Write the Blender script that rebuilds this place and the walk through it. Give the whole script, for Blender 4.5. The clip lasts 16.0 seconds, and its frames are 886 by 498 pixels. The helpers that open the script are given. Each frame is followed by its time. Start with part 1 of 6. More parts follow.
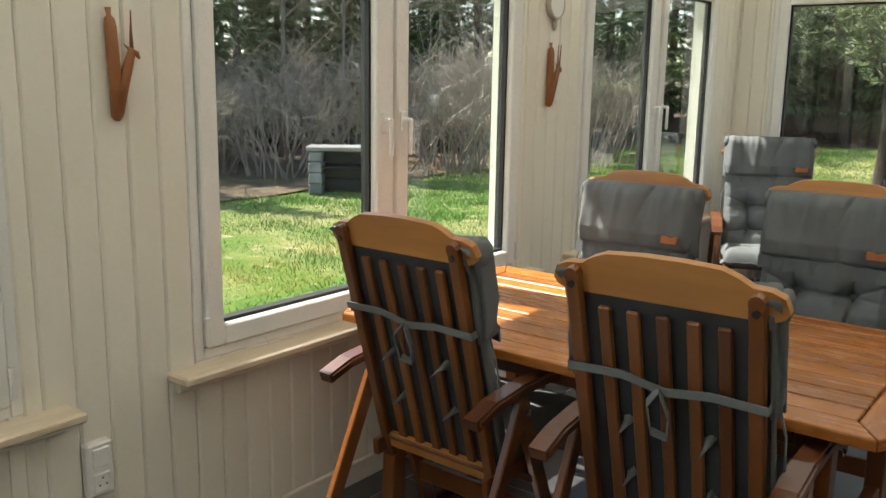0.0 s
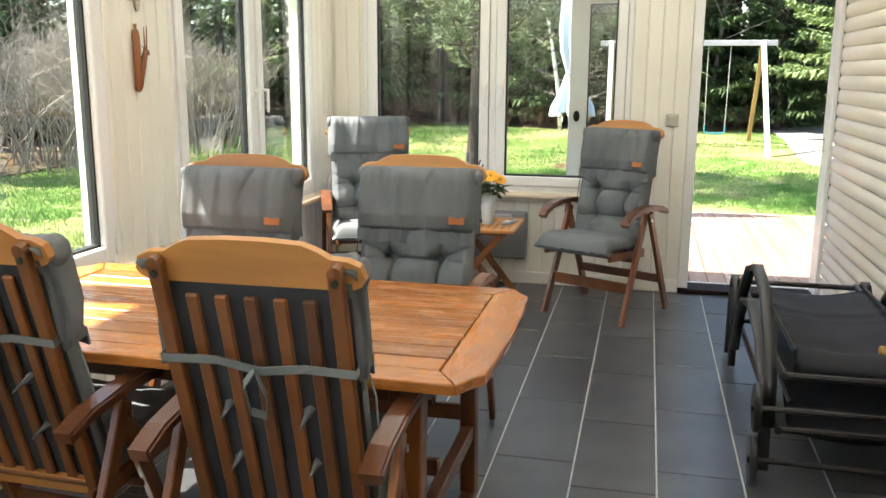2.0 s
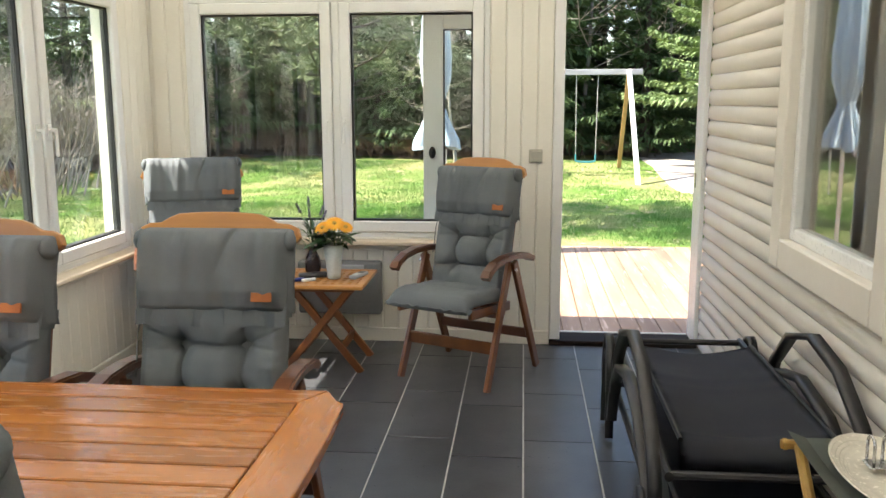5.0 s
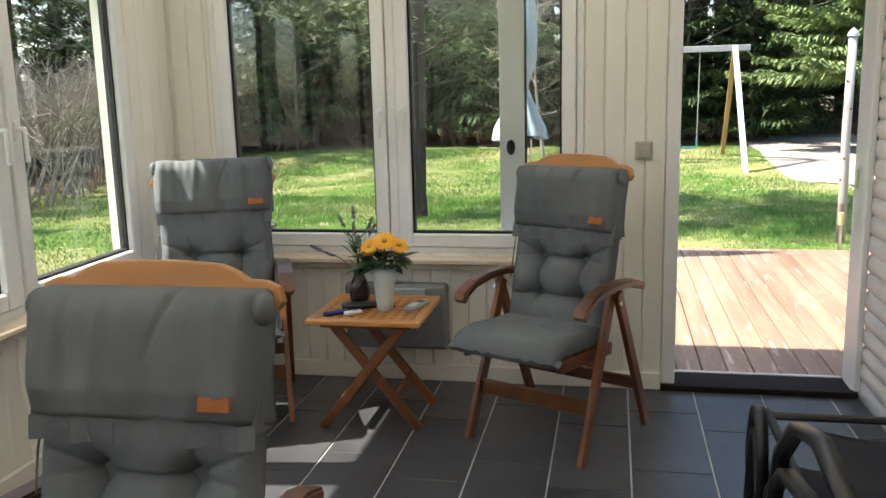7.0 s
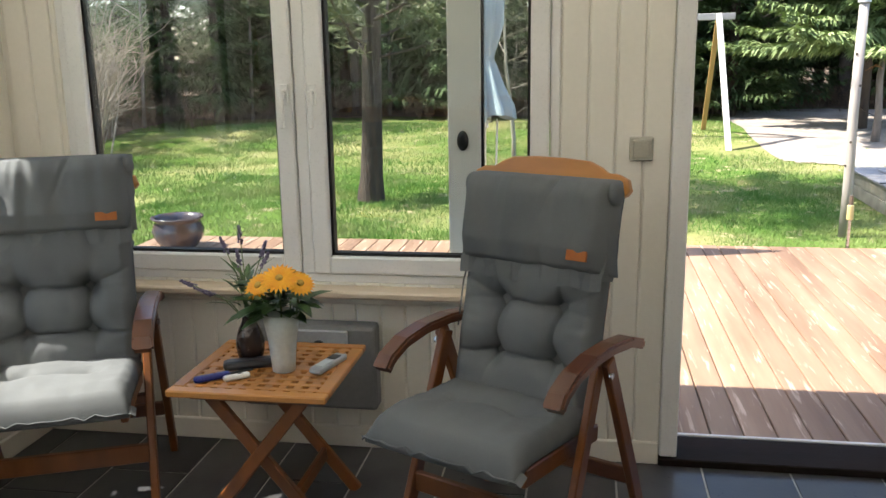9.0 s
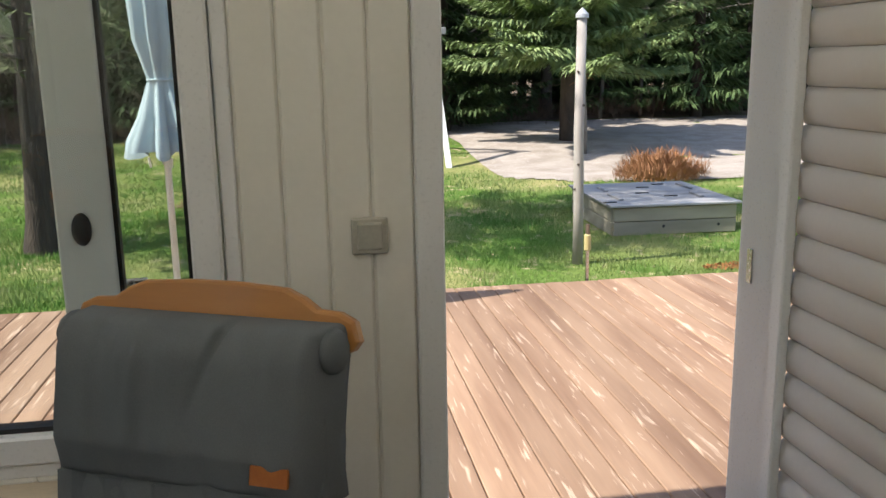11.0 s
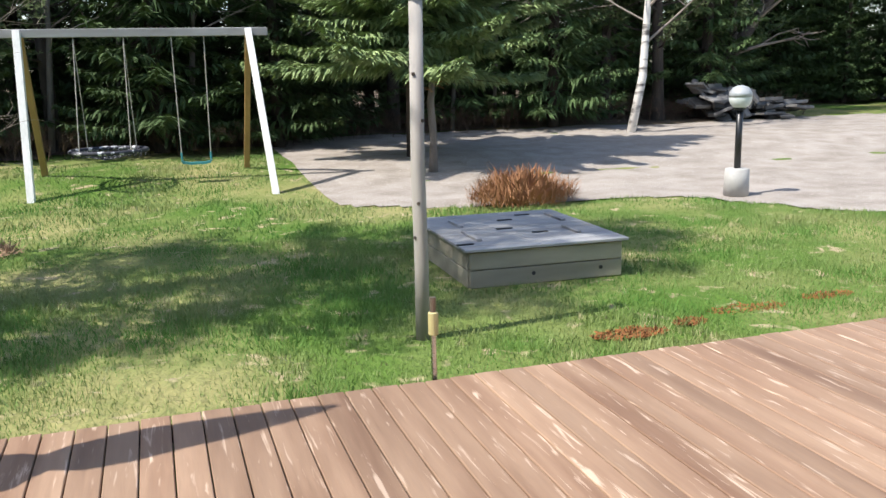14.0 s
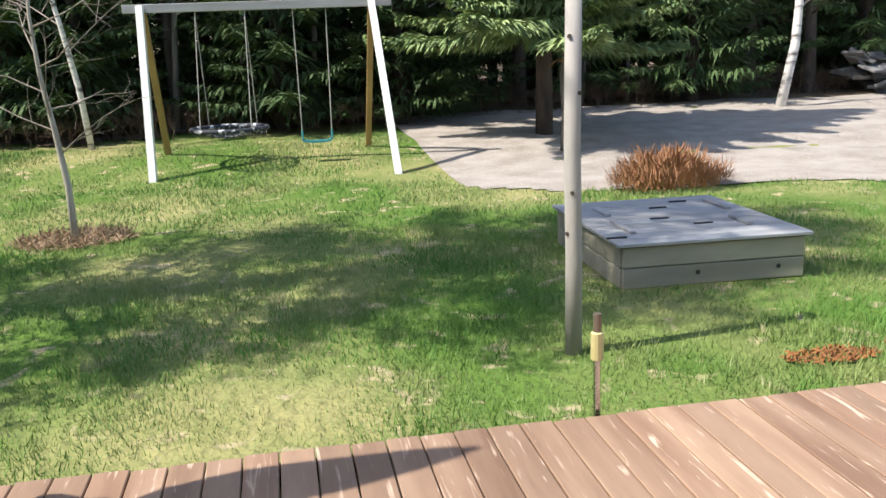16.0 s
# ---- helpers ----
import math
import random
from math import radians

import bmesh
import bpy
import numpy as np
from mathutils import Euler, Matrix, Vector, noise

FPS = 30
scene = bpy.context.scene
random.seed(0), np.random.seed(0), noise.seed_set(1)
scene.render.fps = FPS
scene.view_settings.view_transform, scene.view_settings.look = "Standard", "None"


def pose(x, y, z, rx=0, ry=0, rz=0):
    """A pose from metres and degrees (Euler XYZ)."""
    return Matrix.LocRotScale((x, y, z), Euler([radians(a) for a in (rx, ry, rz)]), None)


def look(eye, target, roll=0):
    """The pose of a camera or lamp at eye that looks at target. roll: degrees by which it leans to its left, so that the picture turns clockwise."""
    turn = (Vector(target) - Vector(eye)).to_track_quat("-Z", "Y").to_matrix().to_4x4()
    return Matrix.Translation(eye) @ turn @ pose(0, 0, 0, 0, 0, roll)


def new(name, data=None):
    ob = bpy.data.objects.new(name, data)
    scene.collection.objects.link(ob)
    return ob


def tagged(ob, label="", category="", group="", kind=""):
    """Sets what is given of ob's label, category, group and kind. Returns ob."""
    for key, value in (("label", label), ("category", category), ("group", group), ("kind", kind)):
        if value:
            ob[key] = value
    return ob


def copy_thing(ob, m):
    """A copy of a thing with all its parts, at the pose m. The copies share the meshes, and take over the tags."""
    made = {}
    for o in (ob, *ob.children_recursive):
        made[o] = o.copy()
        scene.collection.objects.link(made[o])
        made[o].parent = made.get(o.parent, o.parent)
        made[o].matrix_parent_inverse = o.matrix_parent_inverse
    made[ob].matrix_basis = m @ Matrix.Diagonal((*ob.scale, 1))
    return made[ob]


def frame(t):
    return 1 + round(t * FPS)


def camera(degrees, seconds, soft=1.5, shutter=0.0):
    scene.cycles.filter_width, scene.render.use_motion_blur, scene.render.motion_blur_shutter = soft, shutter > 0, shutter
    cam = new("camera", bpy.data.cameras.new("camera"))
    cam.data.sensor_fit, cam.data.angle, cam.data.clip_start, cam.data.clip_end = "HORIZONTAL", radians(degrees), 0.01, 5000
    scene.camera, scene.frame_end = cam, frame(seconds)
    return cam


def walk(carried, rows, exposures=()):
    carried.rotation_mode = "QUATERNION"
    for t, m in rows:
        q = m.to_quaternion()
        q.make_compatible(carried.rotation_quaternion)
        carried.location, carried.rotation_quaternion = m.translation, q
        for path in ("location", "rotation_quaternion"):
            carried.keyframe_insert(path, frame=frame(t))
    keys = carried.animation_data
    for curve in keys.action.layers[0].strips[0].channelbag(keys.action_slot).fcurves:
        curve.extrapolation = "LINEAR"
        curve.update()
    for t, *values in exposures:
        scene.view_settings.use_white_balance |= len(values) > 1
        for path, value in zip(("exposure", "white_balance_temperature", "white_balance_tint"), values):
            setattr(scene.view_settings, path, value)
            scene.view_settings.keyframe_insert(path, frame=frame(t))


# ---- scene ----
cam = camera(54.4, 16.0, soft=1.5)
# seconds, eye, target, roll
PATH = [
    (0, (-0.02, 0.753, 1.489), (-1.218, 2.308, 1.106), 0.9),
    (0.5, (0.026, 0.758, 1.488), (-0.851, 2.508, 1.077), 1.2),
    (1, (0.062, 0.755, 1.488), (-0.612, 2.591, 1.072), 1.1),
    (1.5, (0.09, 0.723, 1.499), (-0.411, 2.615, 1.085), 1.1),
    (2, (0.074, 0.802, 1.482), (-0.371, 2.709, 1.075), 0.4),
    (2.5, (0.082, 0.795, 1.481), (-0.328, 2.708, 1.068), 0.2),
    (3, (0.104, 0.824, 1.479), (-0.285, 2.738, 1.048), -0.2),
    (3.5, (0.167, 0.906, 1.483), (-0.197, 2.82, 1.032), 0.3),
    (4.2, (0.244, 1.059, 1.48), (-0.07, 2.97, 0.982), 1.1),
    (4.5, (0.22, 1.236, 1.471), (-0.028, 3.166, 1.009), 0.7),
    (4.7, (0.183, 1.356, 1.489), (0.009, 3.319, 1.15), 0.0),
    (6.8, (0.118, 2.484, 1.511), (-0.25, 4.415, 1.145), -1.7),
    (7, (0.097, 2.609, 1.477), (-0.288, 4.536, 1.108), -1.4),
    (7.5, (0.132, 2.898, 1.481), (-0.412, 4.786, 1.107), 0.4),
    (8, (0.173, 3.092, 1.442), (-0.501, 4.93, 1.03), 0.1),
    (8.5, (0.011, 3.394, 1.486), (-0.398, 5.308, 1.071), -1.8),
    (9, (0.047, 3.72, 1.489), (-0.274, 5.645, 1.049), -0.9),
    (9.5, (0.075, 4.001, 1.484), (-0.148, 5.944, 1.064), -0.5),
    (10, (0.029, 4.367, 1.484), (0.027, 6.322, 1.059), -3.1),
    (10.2, (0.03, 4.463, 1.494), (0.113, 6.413, 1.057), -2.3),
    (12.3, (0.409, 5.815, 1.543), (0.848, 7.726, 1.15), -1.7),
    (12.5, (0.466, 5.973, 1.527), (0.907, 7.883, 1.128), -1.0),
    (13, (0.616, 6.367, 1.463), (1.169, 8.242, 1.041), -2.1),
    (13.5, (0.72, 6.634, 1.471), (1.425, 8.457, 1.044), -1.8),
    (14, (0.876, 6.926, 1.455), (1.494, 8.784, 1.05), -1.2),
    (14.5, (0.896, 7.078, 1.479), (1.373, 8.975, 1.063), 0.1),
    (15, (0.897, 7.289, 1.439), (1.259, 9.212, 1.023), -0.3),
    (15.5, (0.883, 7.649, 1.398), (1.099, 9.593, 0.983), -1.1),
    (16, (0.942, 7.761, 1.4), (1.295, 9.677, 0.949), -2.1),
]
EXPOSURES = [(0.0, 1.62, 7000, 8), (0.5, 1.98, 7000, 9), (1.0, 2.34, 7000, 10), (1.5, 2.54, 6950, 10), (2.5, 2.57, 6900, 10), (3.5, 2.58, 6900, 10), (4.7, 2.40, 6900, 11), (7.0, 1.82, 6850, 11), (8.5, 1.94, 6900, 12), (9.0, 1.76, 6900, 12), (10.2, 1.36, 6900, 12), (12.3, 0.70, 6700, 10), (13.0, 0.70, 6650, 10), (14.2, 0.76, 6600, 10), (15.2, 0.84, 6700, 10), (16.0, 0.9, 6700, 10)]
walk(cam, [(t, look(eye, target, roll)) for t, eye, target, roll in PATH], EXPOSURES)

# ---- world and sun ----
SUN_UP, SUN_FROM = radians(54.0), radians(-97.5)
world = bpy.data.worlds.new("sky")
scene.world = world
world.use_nodes = True
wn = world.node_tree.nodes
sky = wn.new("ShaderNodeTexSky")
sky.sky_type, sky.sun_disc = "NISHITA", False
sky.sun_elevation, sky.sun_rotation = SUN_UP, SUN_FROM
sky.air_density, sky.dust_density, sky.ozone_density = 1.0, 1.0, 1.0
world.node_tree.links.new(sky.outputs[0], wn["Background"].inputs[0])
wn["Background"].inputs[1].default_value = 0.15
sun = new("sun", bpy.data.lights.new("sun", "SUN"))
sun.data.energy, sun.data.angle, sun.data.color = 4.2, radians(0.6), (1.0, 0.965, 0.91)
toward = Vector((math.sin(SUN_FROM) * math.cos(SUN_UP), math.cos(SUN_FROM) * math.cos(SUN_UP), math.sin(SUN_UP)))
sun.matrix_world = look(toward * 60, (0, 0, 0))


# ---- materials ----
def surface(name, base, second=None, scale=6.0, rough=0.5, stretch=(1, 1, 1), fine=None, bump=0.1, metal=0.0, vary=0.0, spec=0.5, coat=0.0, space="Object", rough_vary=0.1, contrast=(0.35, 0.7), bump_size=0.004, fleck=None, mottle=0.3):
    """A two-scale procedural surface: broad patches between two colours, fine grain in the bump, and a shift from object to object."""
    m = bpy.data.materials.new(name)
    m.use_nodes = True
    t = m.node_tree
    n, l = t.nodes, t.links
    b = n["Principled BSDF"]
    co = n.new("ShaderNodeTexCoord")
    info = n.new("ShaderNodeObjectInfo")
    shift = n.new("ShaderNodeVectorMath")
    shift.operation = "MULTIPLY_ADD"
    comb = n.new("ShaderNodeCombineXYZ")
    for k in range(3):
        l.new(info.outputs["Random"], comb.inputs[k])
    l.new(comb.outputs[0], shift.inputs[0])
    shift.inputs[1].default_value = (17.0, 29.0, 11.0)
    l.new(co.outputs[space], shift.inputs[2])
    mp = n.new("ShaderNodeMapping")
    mp.inputs["Scale"].default_value = stretch
    l.new(shift.outputs[0], mp.inputs[0])
    broad = n.new("ShaderNodeTexNoise")
    broad.inputs["Scale"].default_value, broad.inputs["Detail"].default_value = scale, 6.0
    l.new(mp.outputs[0], broad.inputs["Vector"])
    grain = n.new("ShaderNodeTexNoise")
    grain.inputs["Scale"].default_value, grain.inputs["Detail"].default_value = fine or scale * 12, 4.0
    l.new(mp.outputs[0], grain.inputs["Vector"])
    ramp = n.new("ShaderNodeMapRange")
    ramp.inputs[1].default_value, ramp.inputs[2].default_value = contrast
    l.new(broad.outputs[0], ramp.inputs[0])
    mix = n.new("ShaderNodeMix")
    mix.data_type = "RGBA"
    second = second or tuple(c * 0.85 for c in base)
    mix.inputs[6].default_value, mix.inputs[7].default_value = (*base, 1), (*second, 1)
    l.new(ramp.outputs[0], mix.inputs[0])
    hsv = n.new("ShaderNodeHueSaturation")
    val = n.new("ShaderNodeMapRange")
    val.inputs[3].default_value, val.inputs[4].default_value = 1 - vary, 1 + vary
    l.new(info.outputs["Random"], val.inputs[0])
    gm = n.new("ShaderNodeMath")
    gm.operation = "MULTIPLY_ADD"
    l.new(grain.outputs[0], gm.inputs[0])
    gm.inputs[1].default_value, gm.inputs[2].default_value = mottle, 1 - mottle / 2
    vm = n.new("ShaderNodeMath")
    vm.operation = "MULTIPLY"
    l.new(gm.outputs[0], vm.inputs[0])
    l.new(val.outputs[0], vm.inputs[1])
    l.new(vm.outputs[0], hsv.inputs["Value"])
    l.new(mix.outputs[2], hsv.inputs["Color"])
    if fleck:
        # scattered marks: colour, size, and from where the marks begin
        shade, size, start = fleck
        spots = n.new("ShaderNodeTexNoise")
        spots.inputs["Scale"].default_value, spots.inputs["Detail"].default_value = size, 5.0
        spots.inputs["Distortion"].default_value = 0.6
        l.new(mp.outputs[0], spots.inputs["Vector"])
        pick = n.new("ShaderNodeMapRange")
        pick.inputs[1].default_value, pick.inputs[2].default_value = start, start + 0.09
        l.new(spots.outputs[0], pick.inputs[0])
        over = n.new("ShaderNodeMix")
        over.data_type = "RGBA"
        l.new(pick.outputs[0], over.inputs[0])
        l.new(mix.outputs[2], over.inputs[6])
        over.inputs[7].default_value = (*shade, 1)
        l.new(over.outputs[2], hsv.inputs["Color"])
    l.new(hsv.outputs[0], b.inputs["Base Color"])
    rr = n.new("ShaderNodeMapRange")
    rr.inputs[3].default_value, rr.inputs[4].default_value = max(0.02, rough - rough_vary), min(1, rough + rough_vary)
    l.new(grain.outputs[0], rr.inputs[0])
    l.new(rr.outputs[0], b.inputs["Roughness"])
    b.inputs["Metallic"].default_value = metal
    b.inputs["Specular IOR Level"].default_value = spec
    b.inputs["Coat Weight"].default_value = coat
    if bump:
        bp = n.new("ShaderNodeBump")
        bp.inputs["Strength"].default_value, bp.inputs["Distance"].default_value = bump, bump_size
        l.new(grain.outputs[0], bp.inputs["Height"])
        l.new(bp.outputs[0], b.inputs["Normal"])
    return m


M_WHITE = surface("painted_board", (0.84, 0.815, 0.73), (0.79, 0.76, 0.67), 1.6, 0.42, (1, 1, 0.25), 60, 0.06, vary=0.03, mottle=0.07)
M_PVC = surface("white_plastic", (0.82, 0.82, 0.80), (0.78, 0.78, 0.76), 3, 0.3, fine=120, bump=0.02, mottle=0.05)
M_SILL = surface("bleached_sill_wood", (0.72, 0.62, 0.48), (0.62, 0.51, 0.37), 3, 0.45, (1, 6, 6), 40, 0.15)
M_SIDING = surface("cream_siding", (0.80, 0.755, 0.68), (0.74, 0.69, 0.61), 2, 0.5, (1, 0.4, 1), 70, 0.08, vary=0.02, mottle=0.08)
M_TILE = surface("slate_tile", (0.068, 0.070, 0.074), (0.042, 0.044, 0.048), 5, 0.32, fine=90, bump=0.12, vary=0.16, rough_vary=0.1, spec=0.5)
M_GROUT = surface("grout", (0.58, 0.57, 0.54), (0.44, 0.43, 0.41), 12, 0.85, bump=0.3)
# same teak as the tabletop, darkened in place of shade on the chair backs
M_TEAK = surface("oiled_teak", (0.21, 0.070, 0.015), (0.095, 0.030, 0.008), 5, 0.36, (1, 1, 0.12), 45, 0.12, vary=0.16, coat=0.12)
M_TEAK_X = surface("oiled_teak_boards", (0.42, 0.150, 0.027), (0.25, 0.078, 0.015), 5, 0.26, (0.12, 1, 1), 45, 0.1, vary=0.2, coat=0.15)
M_TEAK_Y = surface("oiled_teak_end_boards", (0.42, 0.150, 0.027), (0.25, 0.078, 0.015), 5, 0.26, (1, 0.12, 1), 45, 0.1, vary=0.2, coat=0.15)
M_TEAK_PALE = surface("honey_teak", (0.50, 0.225, 0.060), (0.37, 0.150, 0.038), 5, 0.36, (0.15, 1, 1), 45, 0.1, vary=0.1, coat=0.12)
M_TEAK_DARK = surface("dark_teak", (0.13, 0.043, 0.016), (0.075, 0.025, 0.010), 6, 0.34, (1, 0.15, 1), 45, 0.1, vary=0.08, coat=0.15)
M_CLOTH = surface("grey_canvas", (0.156, 0.170, 0.174), (0.122, 0.135, 0.140), 3, 0.92, fine=420, bump=0.35, bump_size=0.002, vary=0.05, spec=0.15)
M_BACKING = surface("charcoal_backing_cloth", (0.050, 0.054, 0.061), (0.036, 0.039, 0.045), 5, 0.92, fine=380, bump=0.3, bump_size=0.002, spec=0.12)
M_STRAP = surface("grey_tie_tape", (0.20, 0.22, 0.22), (0.15, 0.165, 0.165), 8, 0.9, fine=300, bump=0.3, spec=0.15)
M_LEATHER = surface("orange_leather", (0.42, 0.13, 0.025), (0.34, 0.10, 0.02), 20, 0.55)
M_BLACK = surface("black_coated_metal", (0.014, 0.014, 0.015), (0.022, 0.022, 0.024), 8, 0.36, fine=150, bump=0.06)
M_MESH = surface("black_sling_mesh", (0.042, 0.045, 0.058), (0.030, 0.032, 0.042), 4, 0.6, fine=600, bump=0.3, bump_size=0.001)
M_GASKET = surface("black_rubber", (0.012, 0.012, 0.012), None, 5, 0.6)
M_STEEL = surface("brushed_steel", (0.62, 0.62, 0.62), (0.5, 0.5, 0.5), 10, 0.25, metal=1.0, bump=0.03)
M_BROWN = surface("dark_threshold_wood", (0.020, 0.012, 0.009), (0.013, 0.008, 0.006), 8, 0.8, (0.2, 1, 1), spec=0.2)
M_DECK = surface("red_brown_deck_board", (0.350, 0.230, 0.153), (0.208, 0.121, 0.076), 6, 0.6, (1, 0.09, 1), 60, 0.35, vary=0.16, contrast=(0.36, 0.66), fleck=((0.54, 0.40, 0.30), 38, 0.60))
M_GREYWOOD = surface("weathered_grey_wood", (0.36, 0.36, 0.36), (0.24, 0.235, 0.23), 5, 0.75, (0.2, 1, 1), 40, 0.35, vary=0.1)
M_GREYPOLE = surface("weathered_pole", (0.40, 0.375, 0.34), (0.24, 0.215, 0.19), 5, 0.8, (1, 1, 0.12), 30, 0.4)
M_BOXWOOD = surface("greenish_weathered_boards", (0.36, 0.33, 0.25), (0.24, 0.22, 0.165), 5, 0.75, (0.2, 1, 1), 40, 0.3, vary=0.1)
M_WHITEWOOD = surface("white_painted_post", (0.78, 0.78, 0.76), (0.66, 0.66, 0.63), 4, 0.55, (1, 1, 0.2), 40, 0.2)
M_YELLOWWOOD = surface("impregnated_post", (0.40, 0.25, 0.09), (0.28, 0.17, 0.06), 4, 0.65, (1, 1, 0.15), 40, 0.3)
M_BARK = surface("dark_bark", (0.075, 0.058, 0.045), (0.035, 0.027, 0.022), 8, 0.95, (1, 1, 0.3), 40, 0.9, bump_size=0.02)
M_BARK_GREY = surface("grey_bark", (0.20, 0.175, 0.15), (0.10, 0.09, 0.08), 8, 0.95, (1, 1, 0.3), 40, 0.8, bump_size=0.01)
M_BIRCH = surface("birch_bark", (0.66, 0.63, 0.58), (0.10, 0.09, 0.085), 5, 0.8, (0.6, 0.6, 1.6), 40, 0.4, contrast=(0.52, 0.66))
M_PALEBARK = surface("pale_young_bark", (0.46, 0.42, 0.36), (0.27, 0.24, 0.20), 7, 0.9, (1, 1, 0.4), 40, 0.5, bump_size=0.006)
M_TWIG = surface("pale_bare_twigs", (0.36, 0.31, 0.26), (0.22, 0.18, 0.15), 5, 0.9, vary=0.2)
M_SPRUCE = surface("spruce_needles", (0.095, 0.150, 0.055), (0.042, 0.078, 0.030), 1.6, 0.7, fine=30, bump=0.0, vary=0.22, spec=0.25)
M_SPRUCE_PALE = surface("young_spruce_needles", (0.29, 0.37, 0.16), (0.13, 0.20, 0.08), 2.5, 0.65, fine=30, bump=0.0, vary=0.2, spec=0.3)
M_UNDER = surface("brown_undergrowth", (0.15, 0.098, 0.062), (0.085, 0.055, 0.038), 4, 0.95, bump=0.0, vary=0.2)
M_PINE = surface("pine_needles", (0.165, 0.205, 0.085), (0.085, 0.120, 0.050), 1.3, 0.7, fine=30, bump=0.0, vary=0.22, spec=0.25)
M_SAND = surface("pale_sand", (0.385, 0.34, 0.30), (0.26, 0.222, 0.185), 2.2, 0.95, fine=45, bump=1.0, fleck=((0.52, 0.475, 0.43), 40, 0.58), bump_size=0.02)
M_FLOORLITTER = surface("needle_litter", (0.16, 0.11, 0.065), (0.085, 0.06, 0.038), 1.5, 0.95, fine=20, bump=0.8, bump_size=0.03)
M_CONCRETE = surface("concrete", (0.45, 0.44, 0.42), (0.36, 0.35, 0.33), 6, 0.85, bump=0.3)
M_STONE = surface("grey_stone", (0.27, 0.262, 0.255), (0.15, 0.146, 0.142), 4, 0.85, bump=0.5, vary=0.2)
M_SLATE = surface("dark_slabs", (0.17, 0.165, 0.16), (0.085, 0.082, 0.08), 5, 0.85, bump=0.5, vary=0.3)
M_RUST = surface("rusty_moss", (0.30, 0.12, 0.035), (0.19, 0.08, 0.03), 10, 0.95, bump=0.5)
M_CHAR = surface("dark_grill_iron", (0.03, 0.03, 0.03), None, 6, 0.7)


def ground_material():
    """Spring lawn: green, yellowed and bare patches at two sizes."""
    m = surface("lawn", (0.095, 0.165, 0.033), (0.31, 0.285, 0.125), 0.55, 0.95, fine=14, bump=0.9, bump_size=0.05, space="Object", contrast=(0.42, 0.68), spec=0.1, fleck=((0.40, 0.33, 0.20), 4.0, 0.60))
    return m


M_LAWN = ground_material()
M_BLADE = surface("grass_blades", (0.112, 0.238, 0.048), (0.27, 0.30, 0.12), 0.9, 0.7, fine=9, bump=0.0, contrast=(0.40, 0.72), spec=0.2, fleck=((0.46, 0.41, 0.25), 4.5, 0.60))


def glass_material(name, tint=(1, 1, 1), rough=0.0):
    m = bpy.data.materials.new(name)
    m.use_nodes = True
    t = m.node_tree
    n, l = t.nodes, t.links
    n.remove(n["Principled BSDF"])
    clear, gloss, mixer, facing = (n.new(k) for k in ("ShaderNodeBsdfTransparent", "ShaderNodeBsdfGlossy", "ShaderNodeMixShader", "ShaderNodeLayerWeight"))
    clear.inputs[0].default_value = (*tint, 1)
    gloss.inputs["Roughness"].default_value = rough
    facing.inputs["Blend"].default_value = 0.5
    power, add = n.new("ShaderNodeMath"), n.new("ShaderNodeMath")
    power.operation, add.operation = "POWER", "MULTIPLY_ADD"
    l.new(facing.outputs["Facing"], power.inputs[0])
    power.inputs[1].default_value = 4.0
    l.new(power.outputs[0], add.inputs[0])
    add.inputs[1].default_value, add.inputs[2].default_value = 0.90, 0.05
    l.new(add.outputs[0], mixer.inputs[0])
    l.new(clear.outputs[0], mixer.inputs[1])
    l.new(gloss.outputs[0], mixer.inputs[2])
    l.new(mixer.outputs[0], n["Material Output"].inputs[0])
    return m


def opal_material():
    """Milky roof sheet that lets daylight through, scattered; unseen, added to brighten the room."""
    m = bpy.data.materials.new("opal_fill_roof")
    m.use_nodes = True
    t = m.node_tree
    n, l = t.nodes, t.links
    n.remove(n["Principled BSDF"])
    through_light, back, mixer = (n.new(k) for k in ("ShaderNodeBsdfTranslucent", "ShaderNodeBsdfDiffuse", "ShaderNodeMixShader"))
    through_light.inputs[0].default_value = (0.80, 0.785, 0.73, 1)
    back.inputs[0].default_value = (0.80, 0.79, 0.75, 1)
    mixer.inputs[0].default_value = 0.5
    l.new(through_light.outputs[0], mixer.inputs[1])
    l.new(back.outputs[0], mixer.inputs[2])
    l.new(mixer.outputs[0], n["Material Output"].inputs[0])
    return m


M_OPAL = opal_material()
M_GLASS = glass_material("window_glass", (0.93, 0.95, 0.94))


# ---- building helpers ----
def mesh_from(bm, name, material, smooth=False):
    me = bpy.data.meshes.new(name)
    bm.to_mesh(me)
    bm.free()
    for m in material if isinstance(material, (list, tuple)) else [material]:
        me.materials.append(m)
    if smooth:
        me.polygons.foreach_set("use_smooth", [True] * len(me.polygons))
    return me


def part(name, bm, material, parent, label="", smooth=False):
    """One mesh object under a thing or under a part."""
    ob = new(name, mesh_from(bm, name, material, smooth))
    ob.parent = parent
    return tagged(ob, label)


def share(name, me, parent, m=None, label=""):
    """One more object on a mesh that exists already."""
    ob = new(name, me)
    ob.parent = parent
    if m is not None:
        ob.matrix_local = m
    return tagged(ob, label)


def thing(name, m, label, category, group="", kind=""):
    ob = new(name)
    ob.empty_display_size = 0.1
    ob.matrix_world = m
    return tagged(ob, label, category, group, kind)


